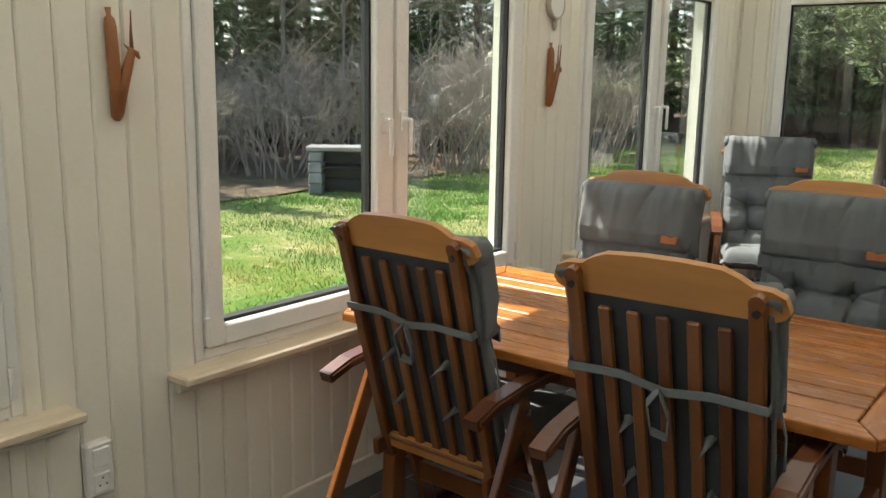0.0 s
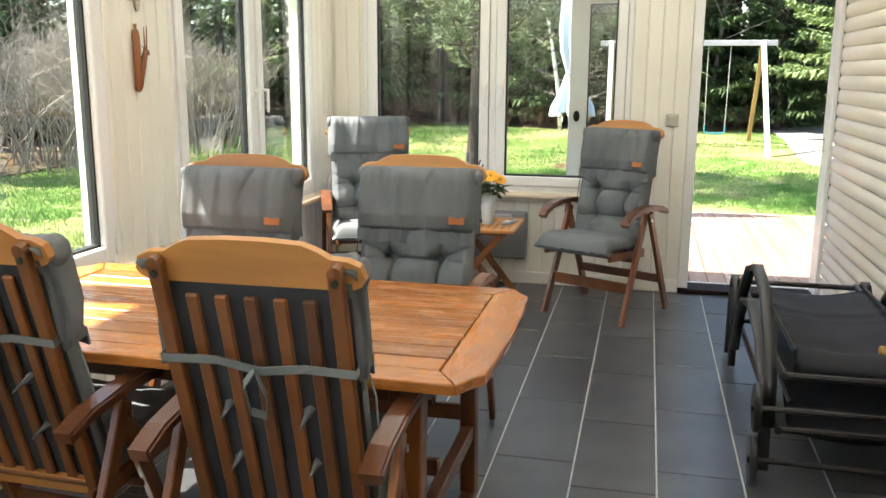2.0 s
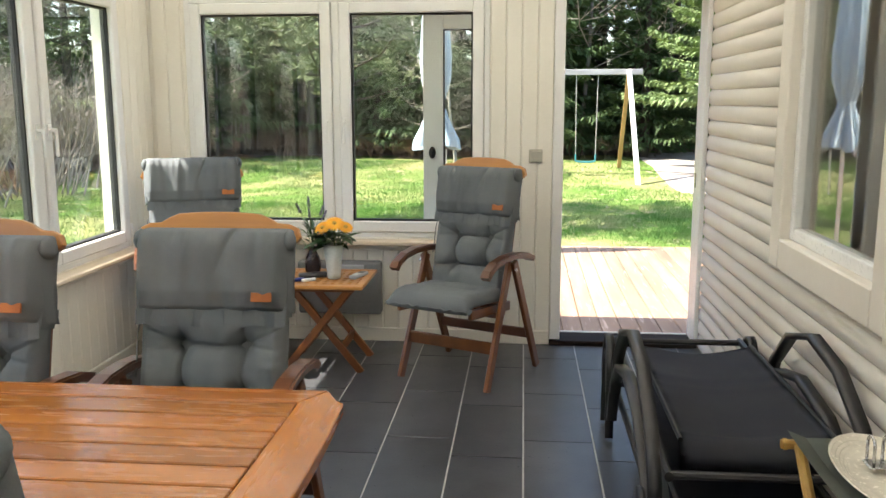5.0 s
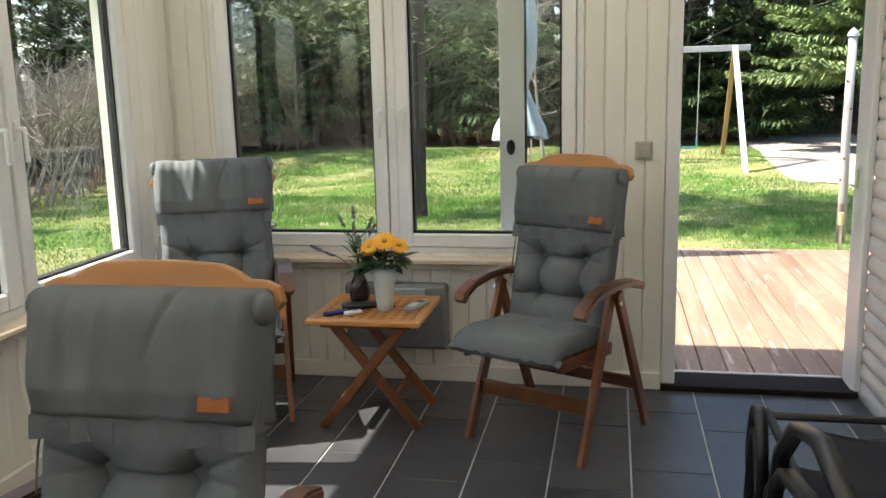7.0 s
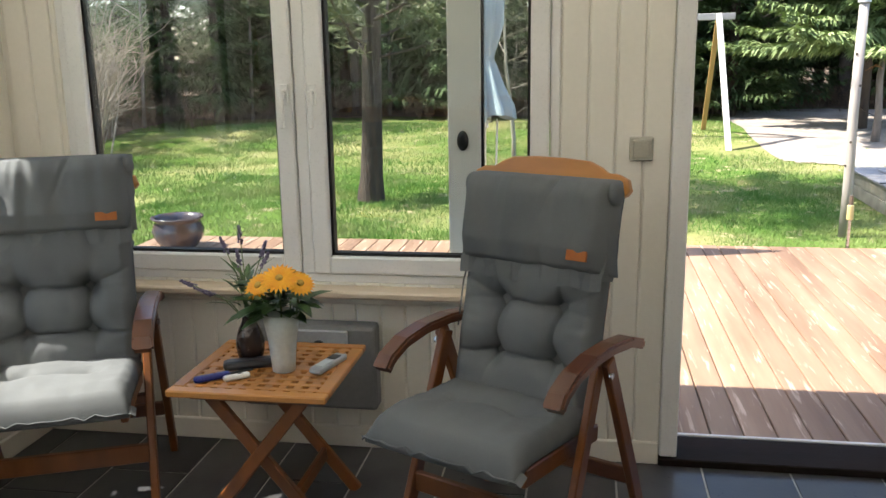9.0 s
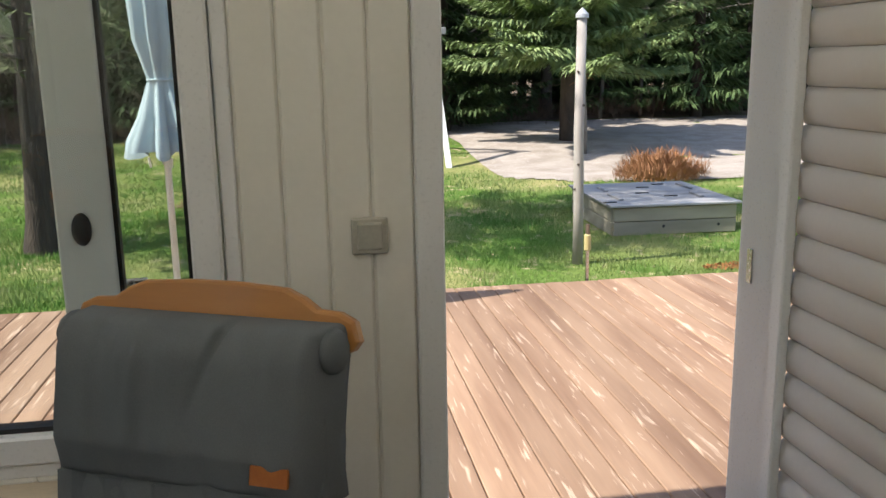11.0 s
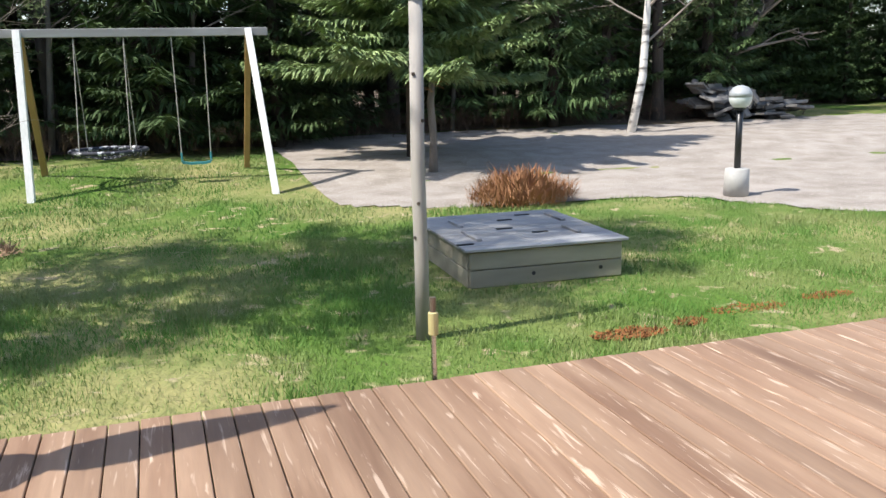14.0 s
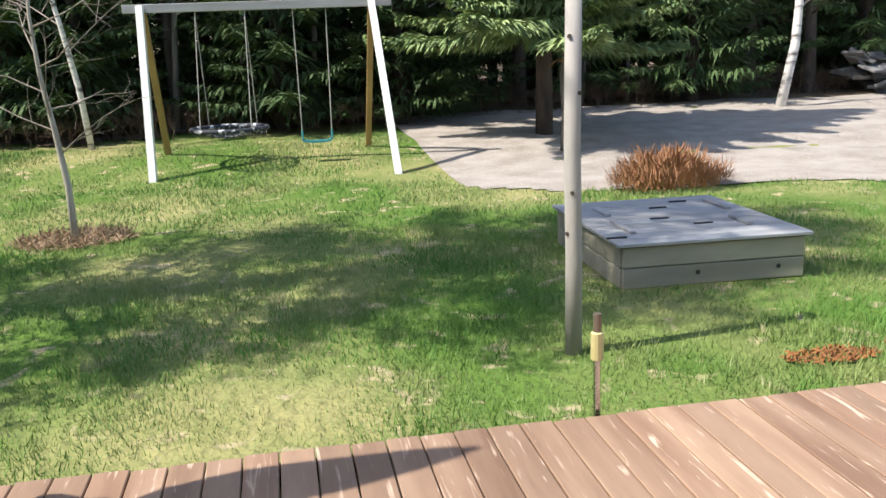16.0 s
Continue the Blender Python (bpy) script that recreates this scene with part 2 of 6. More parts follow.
def single(name, bm, material, m, label, category, group="", kind="", smooth=False):
    ob = new(name, mesh_from(bm, name, material, smooth))
    ob.matrix_world = m
    return tagged(ob, label, category, group, kind)


def slab(size, at=(0, 0, 0), turn=(0, 0, 0), bevel=0.004, into=None, segments=1):
    """A box with eased edges, its middle at the given place."""
    bm = into or bmesh.new()
    made = bmesh.ops.create_cube(bm, size=1.0)["verts"]
    bmesh.ops.scale(bm, vec=size, verts=made)
    if bevel:
        edges = list({e for v in made for e in v.link_edges})
        out = bmesh.ops.bevel(bm, geom=edges, offset=min(bevel, min(size) * 0.45), segments=segments, affect="EDGES", profile=0.5)
        made = list({v for f in out["faces"] for v in f.verts} | {v for v in made if v.is_valid})
    bmesh.ops.transform(bm, matrix=pose(*at, *turn), verts=made)
    return bm


def span(x0, x1, y0, y1, z0, z1, bevel=0.003, into=None):
    return slab((x1 - x0, y1 - y0, z1 - z0), ((x0 + x1) / 2, (y0 + y1) / 2, (z0 + z1) / 2), (0, 0, 0), bevel, into)


def tube(points, radii, sides=8, into=None, squash=1.0, cap=True):
    """A round bar along a line of points."""
    bm = into or bmesh.new()
    pts = [Vector(p) for p in points]
    radii = [radii] * len(pts) if isinstance(radii, (int, float)) else radii
    rings, up = [], None
    for i, p in enumerate(pts):
        d = (pts[min(i + 1, len(pts) - 1)] - pts[max(i - 1, 0)]).normalized()
        side = d.orthogonal().normalized() if up is None else (up - d * up.dot(d)).normalized()
        up = side
        other = d.cross(side)
        rings.append([bm.verts.new(p + (side * math.cos(a) + other * math.sin(a) * squash) * radii[i]) for a in (2 * math.pi * k / sides for k in range(sides))])
    for a, b in zip(rings, rings[1:]):
        for k in range(sides):
            bm.faces.new((a[k], a[(k + 1) % sides], b[(k + 1) % sides], b[k]))
    if cap:
        bm.faces.new(rings[0][::-1])
        bm.faces.new(rings[-1])
    return bm


def strip(points, width, thick, into=None, across=(1, 0, 0)):
    """A flat bar of rectangular section bent along a line of points; its width lies along `across`."""
    bm = into or bmesh.new()
    pts, w = [Vector(p) for p in points], Vector(across).normalized()
    rings = []
    for i, p in enumerate(pts):
        d = (pts[min(i + 1, len(pts) - 1)] - pts[max(i - 1, 0)]).normalized()
        nrm = w.cross(d).normalized()
        rings.append([bm.verts.new(p + w * (sx * width / 2) + nrm * (sn * thick / 2)) for sx, sn in ((-1, -1), (1, -1), (1, 1), (-1, 1))])
    for a, b in zip(rings, rings[1:]):
        for k in range(4):
            bm.faces.new((a[k], a[(k + 1) % 4], b[(k + 1) % 4], b[k]))
    bm.faces.new(rings[0][::-1])
    bm.faces.new(rings[-1])
    bmesh.ops.recalc_face_normals(bm, faces=bm.faces[:])
    return bm


def lathe(profile, sides=24, into=None):
    """A turned body from (radius, height) pairs."""
    bm = into or bmesh.new()
    rings = [[bm.verts.new((r * math.cos(2 * math.pi * k / sides), r * math.sin(2 * math.pi * k / sides), z)) for k in range(sides)] for r, z in profile]
    for a, b in zip(rings, rings[1:]):
        for k in range(sides):
            bm.faces.new((a[k], a[(k + 1) % sides], b[(k + 1) % sides], b[k]))
    bm.faces.new(rings[0][::-1])
    bm.faces.new(rings[-1])
    return bm


def outline(points, thick, axis="z", into=None, bevel=0.0):
    """A flat board cut to an outline in the xy plane, lifted to a thickness."""
    bm = into or bmesh.new()
    low = [bm.verts.new((x, y, 0)) for x, y in points]
    high = [bm.verts.new((x, y, thick)) for x, y in points]
    k = len(points)
    faces = [bm.faces.new(low[::-1]), bm.faces.new(high)]
    faces += [bm.faces.new((low[i], low[(i + 1) % k], high[(i + 1) % k], high[i])) for i in range(k)]
    bmesh.ops.recalc_face_normals(bm, faces=faces)
    if bevel:
        rim = [e for e in bm.edges if all(v in high for v in e.verts)]
        bmesh.ops.bevel(bm, geom=rim, offset=bevel, segments=2, affect="EDGES", profile=0.5)
    return bm


def free_rects(u0, u1, z0, z1, holes):
    """What is left of a strip of wall once the openings are cut out."""
    us = sorted({u0, u1, *(min(max(h[k], u0), u1) for h in holes for k in (0, 1))})
    out = []
    for a, b in zip(us, us[1:]):
        if b - a < 1e-4:
            continue
        z = z0
        for h in sorted((h for h in holes if h[0] < (a + b) / 2 < h[1]), key=lambda q: q[2]):
            if h[2] > z + 1e-4:
                out.append((a, b, z, h[2]))
            z = max(z, h[3])
        if z1 > z + 1e-4:
            out.append((a, b, z, z1))
    return out


FRAME_FAR = pose(0, 6.75, 0)                 # along +x, outside towards +y
FRAME_LEFT = pose(-2.13, 0, 0, 0, 0, 90)     # along +y, outside towards -x
FRAME_HOUSE = pose(1.25, 0, 0, 0, 0, -90)    # along -y, behind it towards +x
CEIL = 2.42

# ---- setting: walls, floor, ceiling ----
# openings as (from, to, bottom, top) along each wall
FAR_HOLES = [(-1.902, -0.042, 0.66, 2.11), (0.40, 1.207, 0.0, 2.10)]
LEFT_WINDOWS = [(0.0, 1.75), (2.275, 4.045), (4.57, 6.35)]
LEFT_BASE = [0.635, 0.64, 0.655]
LEFT_HOLES = [(a, b, z, z + 1.45) for (a, b), z in zip(LEFT_WINDOWS, LEFT_BASE)]
HOUSE_HOLES = [(-5.20, -4.09, 0.86, 2.10), (-4.01, -2.4, 0.84, 2.10)]


def wall(name, m, u0, u1, z0, z1, holes, depth, material, label):
    bm = bmesh.new()
    for a, b, c, d in free_rects(u0, u1, z0, z1, holes):
        span(a, b, 0.012, depth, c, d, 0, bm)
    return single(name, bm, material, m, label, "wall", kind="structure")


wall_far = wall("wall_north", FRAME_FAR, -2.29, 1.23, -0.2, CEIL, FAR_HOLES, 0.17, M_WHITE, "white-painted panelled end wall with window and door opening")
wall_left = wall("wall_west", FRAME_LEFT, -1.75, 6.762, -0.2, CEIL, LEFT_HOLES, 0.16, M_WHITE, "white-painted panelled long wall with three windows")
wall_house = wall("wall_east", FRAME_HOUSE, -6.74, 1.75, -0.2, CEIL, HOUSE_HOLES, 0.16, M_SIDING, "cream-painted house wall clad with rounded boards")
bm = span(-2.29, 1.41, -1.92, -1.76, -0.2, CEIL, 0)
wall_near = single("wall_south", bm, M_WHITE, pose(0, 0, 0), "plain white-painted end wall of the garden room", "wall", kind="structure")
bm = span(-2.28, 1.40, -1.75, 6.755, -0.25, -0.004, 0)
floor = single("floor", bm, M_GROUT, pose(0, 0, 0), "dark grey slate floor tiles with pale grout", "floor", kind="structure")
# unseen roof, translucent as fill light; west eave sized to trim sun patches
bm = span(-2.66, 1.6, -2.3, 7.47, CEIL, CEIL + 0.03, 0)
ceiling = single("ceiling", bm, M_OPAL, pose(0, 0, 0), "unseen roof, made opal to fill the room with light, with projecting eaves", "ceiling", kind="structure")

# the house beside the garden room, closed off so that its windows are dark
bm = bmesh.new()
span(1.40, 9.0, 6.72, 6.90, -0.2, 2.6, 0, bm)
span(8.9, 9.0, -2.0, 6.72, -0.2, 2.6, 0, bm)
span(1.41, 9.0, -2.0, -1.9, -0.2, 2.6, 0, bm)
span(1.41, 8.9, -1.9, 6.72, -0.2, -0.05, 0, bm)
span(1.41, 9.2, -2.1, 7.30, 2.6, 2.75, 0, bm)
single("house", bm, M_SIDING, pose(0, 0, 0), "cream-painted house body beside the garden room", "house", kind="structure")

# baseboards and threshold
bm = span(-2.118, 0.335, 6.735, 6.752, 0.0, 0.085, 0.004)
single("baseboard", bm, M_WHITE, pose(0, 0, 0), "white-painted skirting board along the end wall", "baseboard", kind="structure")
bm = span(-2.122, -2.104, -1.75, 6.733, 0.0, 0.085, 0.004)
single("baseboard", bm, M_WHITE, pose(0, 0, 0), "white-painted skirting board along the long wall", "baseboard", kind="structure")
sill = thing("threshold", pose(0, 0, 0), "dark wooden door threshold with a metal edge", "threshold", kind="structure")
part("threshold_board", span(0.335, 1.232, 6.725, 6.935, 0.0, 0.030, 0.004), M_BROWN, sill)
part("threshold_edge", span(0.40, 1.207, 6.936, 6.952, 0.004, 0.036, 0.003), M_PVC, sill, "grey metal sill edge")


# door frame of the open doorway
jamb = thing("door_1", pose(0, 0, 0), "white door frame with the leaf swung fully open outside", "door frame", kind="structure")
part("jamb", span(0.338, 0.400, 6.728, 6.935, 0.037, 2.10, 0.004), M_PVC, jamb)
part("jamb", span(1.207, 1.235, 6.722, 6.935, 0.037, 2.10, 0.004), M_PVC, jamb)
part("head", span(0.338, 1.235, 6.728, 6.935, 2.101, 2.16, 0.004), M_PVC, jamb)
part("strike_plate", span(1.2025, 1.2068, 6.86, 6.885, 0.97, 1.06, 0.001), M_STEEL, jamb, "steel strike plate")


def window(name, m, w, h, label, halves=2, z0=0.62):
    """A white two-sash window; its inner face on the wall's plane, w wide, h high."""
    win = thing(name, m, label, "window", kind="structure")
    frame_bm = bmesh.new()
    f, d, post = 0.033, 0.085, 0.045
    for a, b, c, e in ((0, f, 0, h), (w - f, w, 0, h), (f, w - f, 0, f), (f, w - f, h - f, h)):
        span(a, b, 0.0, d, c, e, 0.004, frame_bm)
    span(w / 2 - post / 2, w / 2 + post / 2, 0.0, d, f, h - f, 0.004, frame_bm)
    part("window_frame", frame_bm, M_PVC, win)
    each = (w - 2 * f - post) / halves
    s = 0.065
    for k in range(halves):
        a, b = f + k * (each + post) + 0.003, f + k * (each + post) + each - 0.003
        c, e = f + 0.003, h - f - 0.003
        bm = bmesh.new()
        for p, q, r, t in ((a, a + s, c, e), (b - s, b, c, e), (a + s, b - s, c, c + s), (a + s, b - s, e - s, e)):
            span(p, q, -0.016, 0.052, r, t, 0.006, bm)
        sash = part("sash", bm, M_PVC, win)
        bm = bmesh.new()
        g = 0.011
        i, j, o, u = a + s, b - s, c + s, e - s
        for p, q, r, t in ((i, i + g, o, u), (j - g, j, o, u), (i + g, j - g, o, o + g), (i + g, j - g, u - g, u)):
            span(p, q, 0.012, 0.050, r, t, 0, bm)
        part("gasket", bm, M_GASKET, sash, "black rubber gasket")
        pane = part("pane", span(i + 0.002, j - 0.002, 0.020, 0.024, o + 0.002, u - 0.002, 0), M_GLASS, sash, "clear window pane")
        pane.visible_shadow = False
        if halves == 2:
            hx = b - s * 0.42 if k == 0 else a + s * 0.42
            hb = span(hx - 0.014, hx + 0.014, -0.026, -0.016, 0.66, 0.735, 0.003)
            tube([(hx, -0.026, 0.705), (hx, -0.050, 0.705)], 0.009, 8, hb)
            slab((0.020, 0.014, 0.135), (hx, -0.056, 0.645), (0, 0, 0), 0.005, hb)
            part("handle", hb, M_PVC, sash, "white plastic window handle")
        hinge_x = a - 0.004 if k == 0 else b + 0.004
        part("hinge", tube([(hinge_x, -0.022, c + 0.02), (hinge_x, -0.022, c + 0.10)], 0.009, 8), M_PVC if k else M_PVC, win, "white hinge cover")
    return win


window("window_1", FRAME_FAR @ pose(-1.902, 0, 0.66), 1.86, 1.45, "white two-sash window in the end wall, closed")
for k, (a, b) in enumerate(LEFT_WINDOWS):
    window(f"window_{k + 2}", FRAME_LEFT @ pose(a, 0, LEFT_BASE[k]), b - a, 1.45, "white two-sash window in the long wall, closed")

# sills
SILLS = [(FRAME_FAR, -1.99, 0.02, 0.655), *((FRAME_LEFT, a - 0.10, b + 0.12, z) for (a, b), z in zip(LEFT_WINDOWS, LEFT_BASE))]
for m, a, b, z in SILLS:
    s_ob = thing("window_sill", m @ pose(0, 0, z - 0.62), "pale bleached wooden sill board under the window", "window sill", kind="structure")
    part("sill_board", span(a, b, -0.095, 0.012, 0.586, 0.614, 0.006), M_SILL, s_ob)
    bm = span(a + 0.02, b - 0.02, -0.022, 0.002, 0.545, 0.584, 0.006)
    part("moulding", bm, M_WHITE, s_ob)

# the house's own window, with a fixed and an opening light
for k, (a, b, c, d) in enumerate(HOUSE_HOLES):
    hw = thing(f"window_{k + 5}", FRAME_HOUSE, "cream-framed house window reflecting the garden", "window", kind="structure")
    bm = bmesh.new()
    f = 0.075
    for p, q, r, t in ((a - 0.05, a + f, c - 0.05, d + 0.05), (b - f, b + 0.03, c - 0.05, d + 0.05), (a + f, b - f, c - 0.05, c + f), (a + f, b - f, d - f, d + 0.05)):
        span(p, q, -0.042, 0.09, r, t, 0.006, bm)
    part("window_frame", bm, M_SIDING, hw)
    bm = bmesh.new()
    for p, q, r, t in ((a + f, a + f + 0.05, c + f, d - f), (b - f - 0.05, b - f, c + f, d - f), (a + f + 0.05, b - f - 0.05, c + f, c + f + 0.05), (a + f + 0.05, b - f - 0.05, d - f - 0.05, d - f)):
        span(p, q, 0.0, 0.06, r, t, 0.004, bm)
    sash = part("sash", bm, M_PVC, hw)
    part("pane", span(a + f + 0.05, b - f - 0.05, 0.030, 0.034, c + f + 0.05, d - f - 0.05, 0), M_GLASS, sash, "reflecting window pane")

# ---- outside ground ----
def ground_z(x, y):
    """Flat lawn, rising a little at the wood's edge."""
    z = -0.18
    if y > 19.2:
        z += 0.095 * min(y - 19.2, 2.0) + 0.02 * max(0.0, min(y - 21.2, 30))
    return z


def sheet(name, x0, x1, y0, y1, step, material, lift, label, category, inside=None, rough=0.02):
    nx, ny = int((x1 - x0) / step) + 1, int((y1 - y0) / step) + 1
    verts, faces, keep = [], [], {}
    for j in range(ny):
        for i in range(nx):
            x, y = x0 + i * step, y0 + j * step
            h = noise.noise((x * 0.7, y * 0.7, 3.1)) * rough + noise.noise((x * 2.3, y * 2.3, 8.0)) * rough * 0.4
            verts.append((x, y, ground_z(x, y) + h + lift))
    for j in range(ny - 1):
        for i in range(nx - 1):
            x, y = x0 + (i + 0.5) * step, y0 + (j + 0.5) * step
            if inside is None or inside(x, y):
                a = j * nx + i
                faces.append((a, a + 1, a + nx + 1, a + nx))
    me = bpy.data.meshes.new(name)
    me.from_pydata(verts, [], faces)
    me.materials.append(material)
    me.polygons.foreach_set("use_smooth", [True] * len(me.polygons))
    return tagged(new(name, me), label, category, kind="structure")


def sandy(x, y):
    """The bare sandy yard behind the lawn."""
    w = noise.noise((x * 0.5, y * 0.5, 1.0)) * 0.8 + noise.noise((x * 2.0, y * 2.0, 4.0)) * 0.25
    near = max(13.2, 16.7 + 0.7 * max(0.0, 4.2 - x) ** 1.2 - 0.95 * max(0.0, x - 6.4))
    return x > 3.0 and near + w < y < 25.4 + w * 0.6 and x < 24


def littered(x, y):
    w = noise.noise((x * 0.4, y * 0.4, 7.0)) * 1.2
    if 16.8 + w < x < 25 and y < 29.5:
        return False
    return (y > 23.6 + w + 0.07 * max(0, x) and not sandy(x, y)) or (x < -9.5 + w and x < -4.4 - 0.45 * (y - 2) * 0 - 5.0) or (y > 23.0 + w and x < -2)


big = 600.0
ground = sheet("ground", -30, 34, -12, 44, 0.5, M_LAWN, 0.0, "spring lawn, green with yellowed patches", "lawn", rough=0.03)
bm = bmesh.new()
for (a, b, c, d) in ((-big, big, -big, -12), (-big, big, 44, big), (-big, -30, -12, 44), (34, big, -12, 44)):
    vs = [bm.verts.new((x, y, -0.2 if y < 30 else ground_z(0, 44) - 0.02)) for x, y in ((a, c), (b, c), (b, d), (a, d))]
    bm.faces.new(vs)
single("ground", bm, M_FLOORLITTER, pose(0, 0, 0), "far woodland ground reaching the horizon", "ground", kind="structure")
sheet("sand_yard", 2.0, 26.0, 12.0, 27.0, 0.13, M_SAND, 0.012, "bare sandy yard with pebbles behind the lawn", "sand", sandy, 0.03)
sheet("forest_floor", -30, 34, -12, 44, 0.5, M_FLOORLITTER, 0.03, "brown needle litter under the trees", "forest floor", littered, 0.04)

# ---- things in the garden room ----
def seam(x, y, ax, ay, bx, by):
    """Distance from a point to a line between two others."""
    dx, dy = bx - ax, by - ay
    q = max(0.0, min(1.0, ((x - ax) * dx + (y - ay) * dy) / (dx * dx + dy * dy + 1e-9)))
    return math.hypot(x - ax - q * dx, y - ay - q * dy), q


def cushion(w, h, thick, tufts, cols=36, rows=44, pleat=0.0, seed=0, hem=0.0):
    """A padded cushion in the xy plane, soft side up: sewn edge, buttoned hollows with pulled creases between and beyond them."""
    bm = bmesh.new()
    lines = []
    for k, (ax, ay, deep) in enumerate(tufts):
        for bx, by, _ in tufts[k + 1:]:
            if abs(ax - bx) < 0.02 or abs(ay - by) < 0.02:
                lines.append((ax, ay, bx, by, deep * 0.62, 0.0))
        out = 1 if ax > 0 else -1
        up = 1 if ay > h * 0.35 else -0.3
        lines.append((ax, ay, out * w * 0.5, ay + up * 0.055, deep * 0.45, 0.75))
        lines.append((ax, ay, out * w * 0.46, ay - 0.012, deep * 0.30, 0.85))
        lines.append((ax, ay, ax + out * 0.015, ay + (0.09 if up > 0 else -0.08), deep * 0.35, 0.9))
    grid = []
    for j in range(rows + 1):
        line = []
        for i in range(cols + 1):
            u, v = i / cols * 2 - 1, j / rows * 2 - 1
            x, y = u * w / 2, (v + 1) * h / 2
            edge = min(1.0, (1 - abs(u)) * 7) ** 0.5 * min(1.0, (1 - abs(v)) * 8) ** 0.5
            z = thick * (0.28 + 0.72 * edge)
            wx, wy = x + 0.006 * noise.noise((x * 14, y * 14, seed)), y + 0.006 * noise.noise((x * 14, y * 14, seed + 9.0))
            for tx, ty, deep in tufts:
                z -= deep * 0.15 * math.exp(-((x - tx) ** 2 + (y - ty) ** 2) / 0.0005)
            for ax, ay, bx, by, deep, fade in lines:
                d, q = seam(wx, wy, ax, ay, bx, by)
                z -= deep * (1 - fade * q) * (0.85 * math.exp(-(d / 0.0055) ** 2) + 0.7 * math.exp(-(d / 0.034) ** 2)) * edge
            z += (0.008 * noise.noise((x * 9, y * 9, seed + 2.0)) + 0.0035 * noise.noise((x * 26, y * 12, seed + 7.0))) * edge
            if tufts:
                z += 0.0045 * noise.noise((x * 7, y * 46, seed + 4.0)) * max(0.0, abs(u) - 0.45) * 1.8 * edge
            if pleat:
                z += pleat * 0.9 * noise.noise((x * 13, y * 2.2, seed + 5)) * edge
                z += pleat * 0.55 * noise.noise((x * 34, y * 5, seed + 8)) * (0.3 + max(0.0, v)) * edge
                d = abs(x - 0.03 - 0.05 * v + 0.01 * noise.noise((y * 9, seed, 0.0)))
                z -= pleat * 0.7 * math.exp(-(d / 0.008) ** 2) * max(0.0, 0.3 + v) * edge
            ex = 0.006 * noise.noise((y * 20, u, seed)) if abs(u) > 0.99 else 0.0
            line.append(bm.verts.new((x + ex, y, z)))
        grid.append(line)
    for j in range(rows):
        for i in range(cols):
            bm.faces.new((grid[j][i], grid[j][i + 1], grid[j + 1][i + 1], grid[j + 1][i]))
    low = [[bm.verts.new((i / 6 * w - w / 2, j / 6 * h, 0.0)) for i in range(7)] for j in range(7)]
    for j in range(6):
        for i in range(6):
            bm.faces.new((low[j + 1][i], low[j + 1][i + 1], low[j][i + 1], low[j][i]))

    def rim(step_i, step_j, count_top, count_low, start_top, start_low):
        top = [grid[start_top[1] + step_j * k][start_top[0] + step_i * k] for k in range(count_top + 1)]
        bot = [low[start_low[1] + step_j * k][start_low[0] + step_i * k] for k in range(7)]
        ratio = count_top // 6
        for k in range(6):
            bm.faces.new([bot[k], bot[k + 1], *reversed(top[k * ratio:(k + 1) * ratio + 1])])
    rim(1, 0, cols, 6, (0, 0), (0, 0))
    rim(1, 0, cols, 6, (0, rows), (0, 6))
    rim(0, 1, rows, 6, (0, 0), (0, 0))
    rim(0, 1, rows, 6, (cols, 0), (6, 0))
    bmesh.ops.recalc_face_normals(bm, faces=bm.faces[:])
    return bm


def bar(a, b, wide, thick, into=None, bevel=0.004, across=(1, 0, 0)):
    """A straight batten from a to b; `wide` is measured along `across`."""
    a, b = Vector(a), Vector(b)
    d = (b - a)
    w = Vector(across)
    w = (w - d.normalized() * w.dot(d.normalized())).normalized()
    t = d.normalized().cross(w)
    m = Matrix((w, t, d.normalized())).transposed().to_4x4()
    m.translation = (a + b) / 2
    bm = into or bmesh.new()
    made = slab((wide, thick, d.length), (0, 0, 0), (0, 0, 0), bevel)
    made.transform(m)
    tmp = bpy.data.meshes.new("tmp")
    made.to_mesh(tmp)
    made.free()
    bm.from_mesh(tmp)
    bpy.data.meshes.remove(tmp)
    return bm




def put(bm, m):
    bm.transform(m)
    return bm


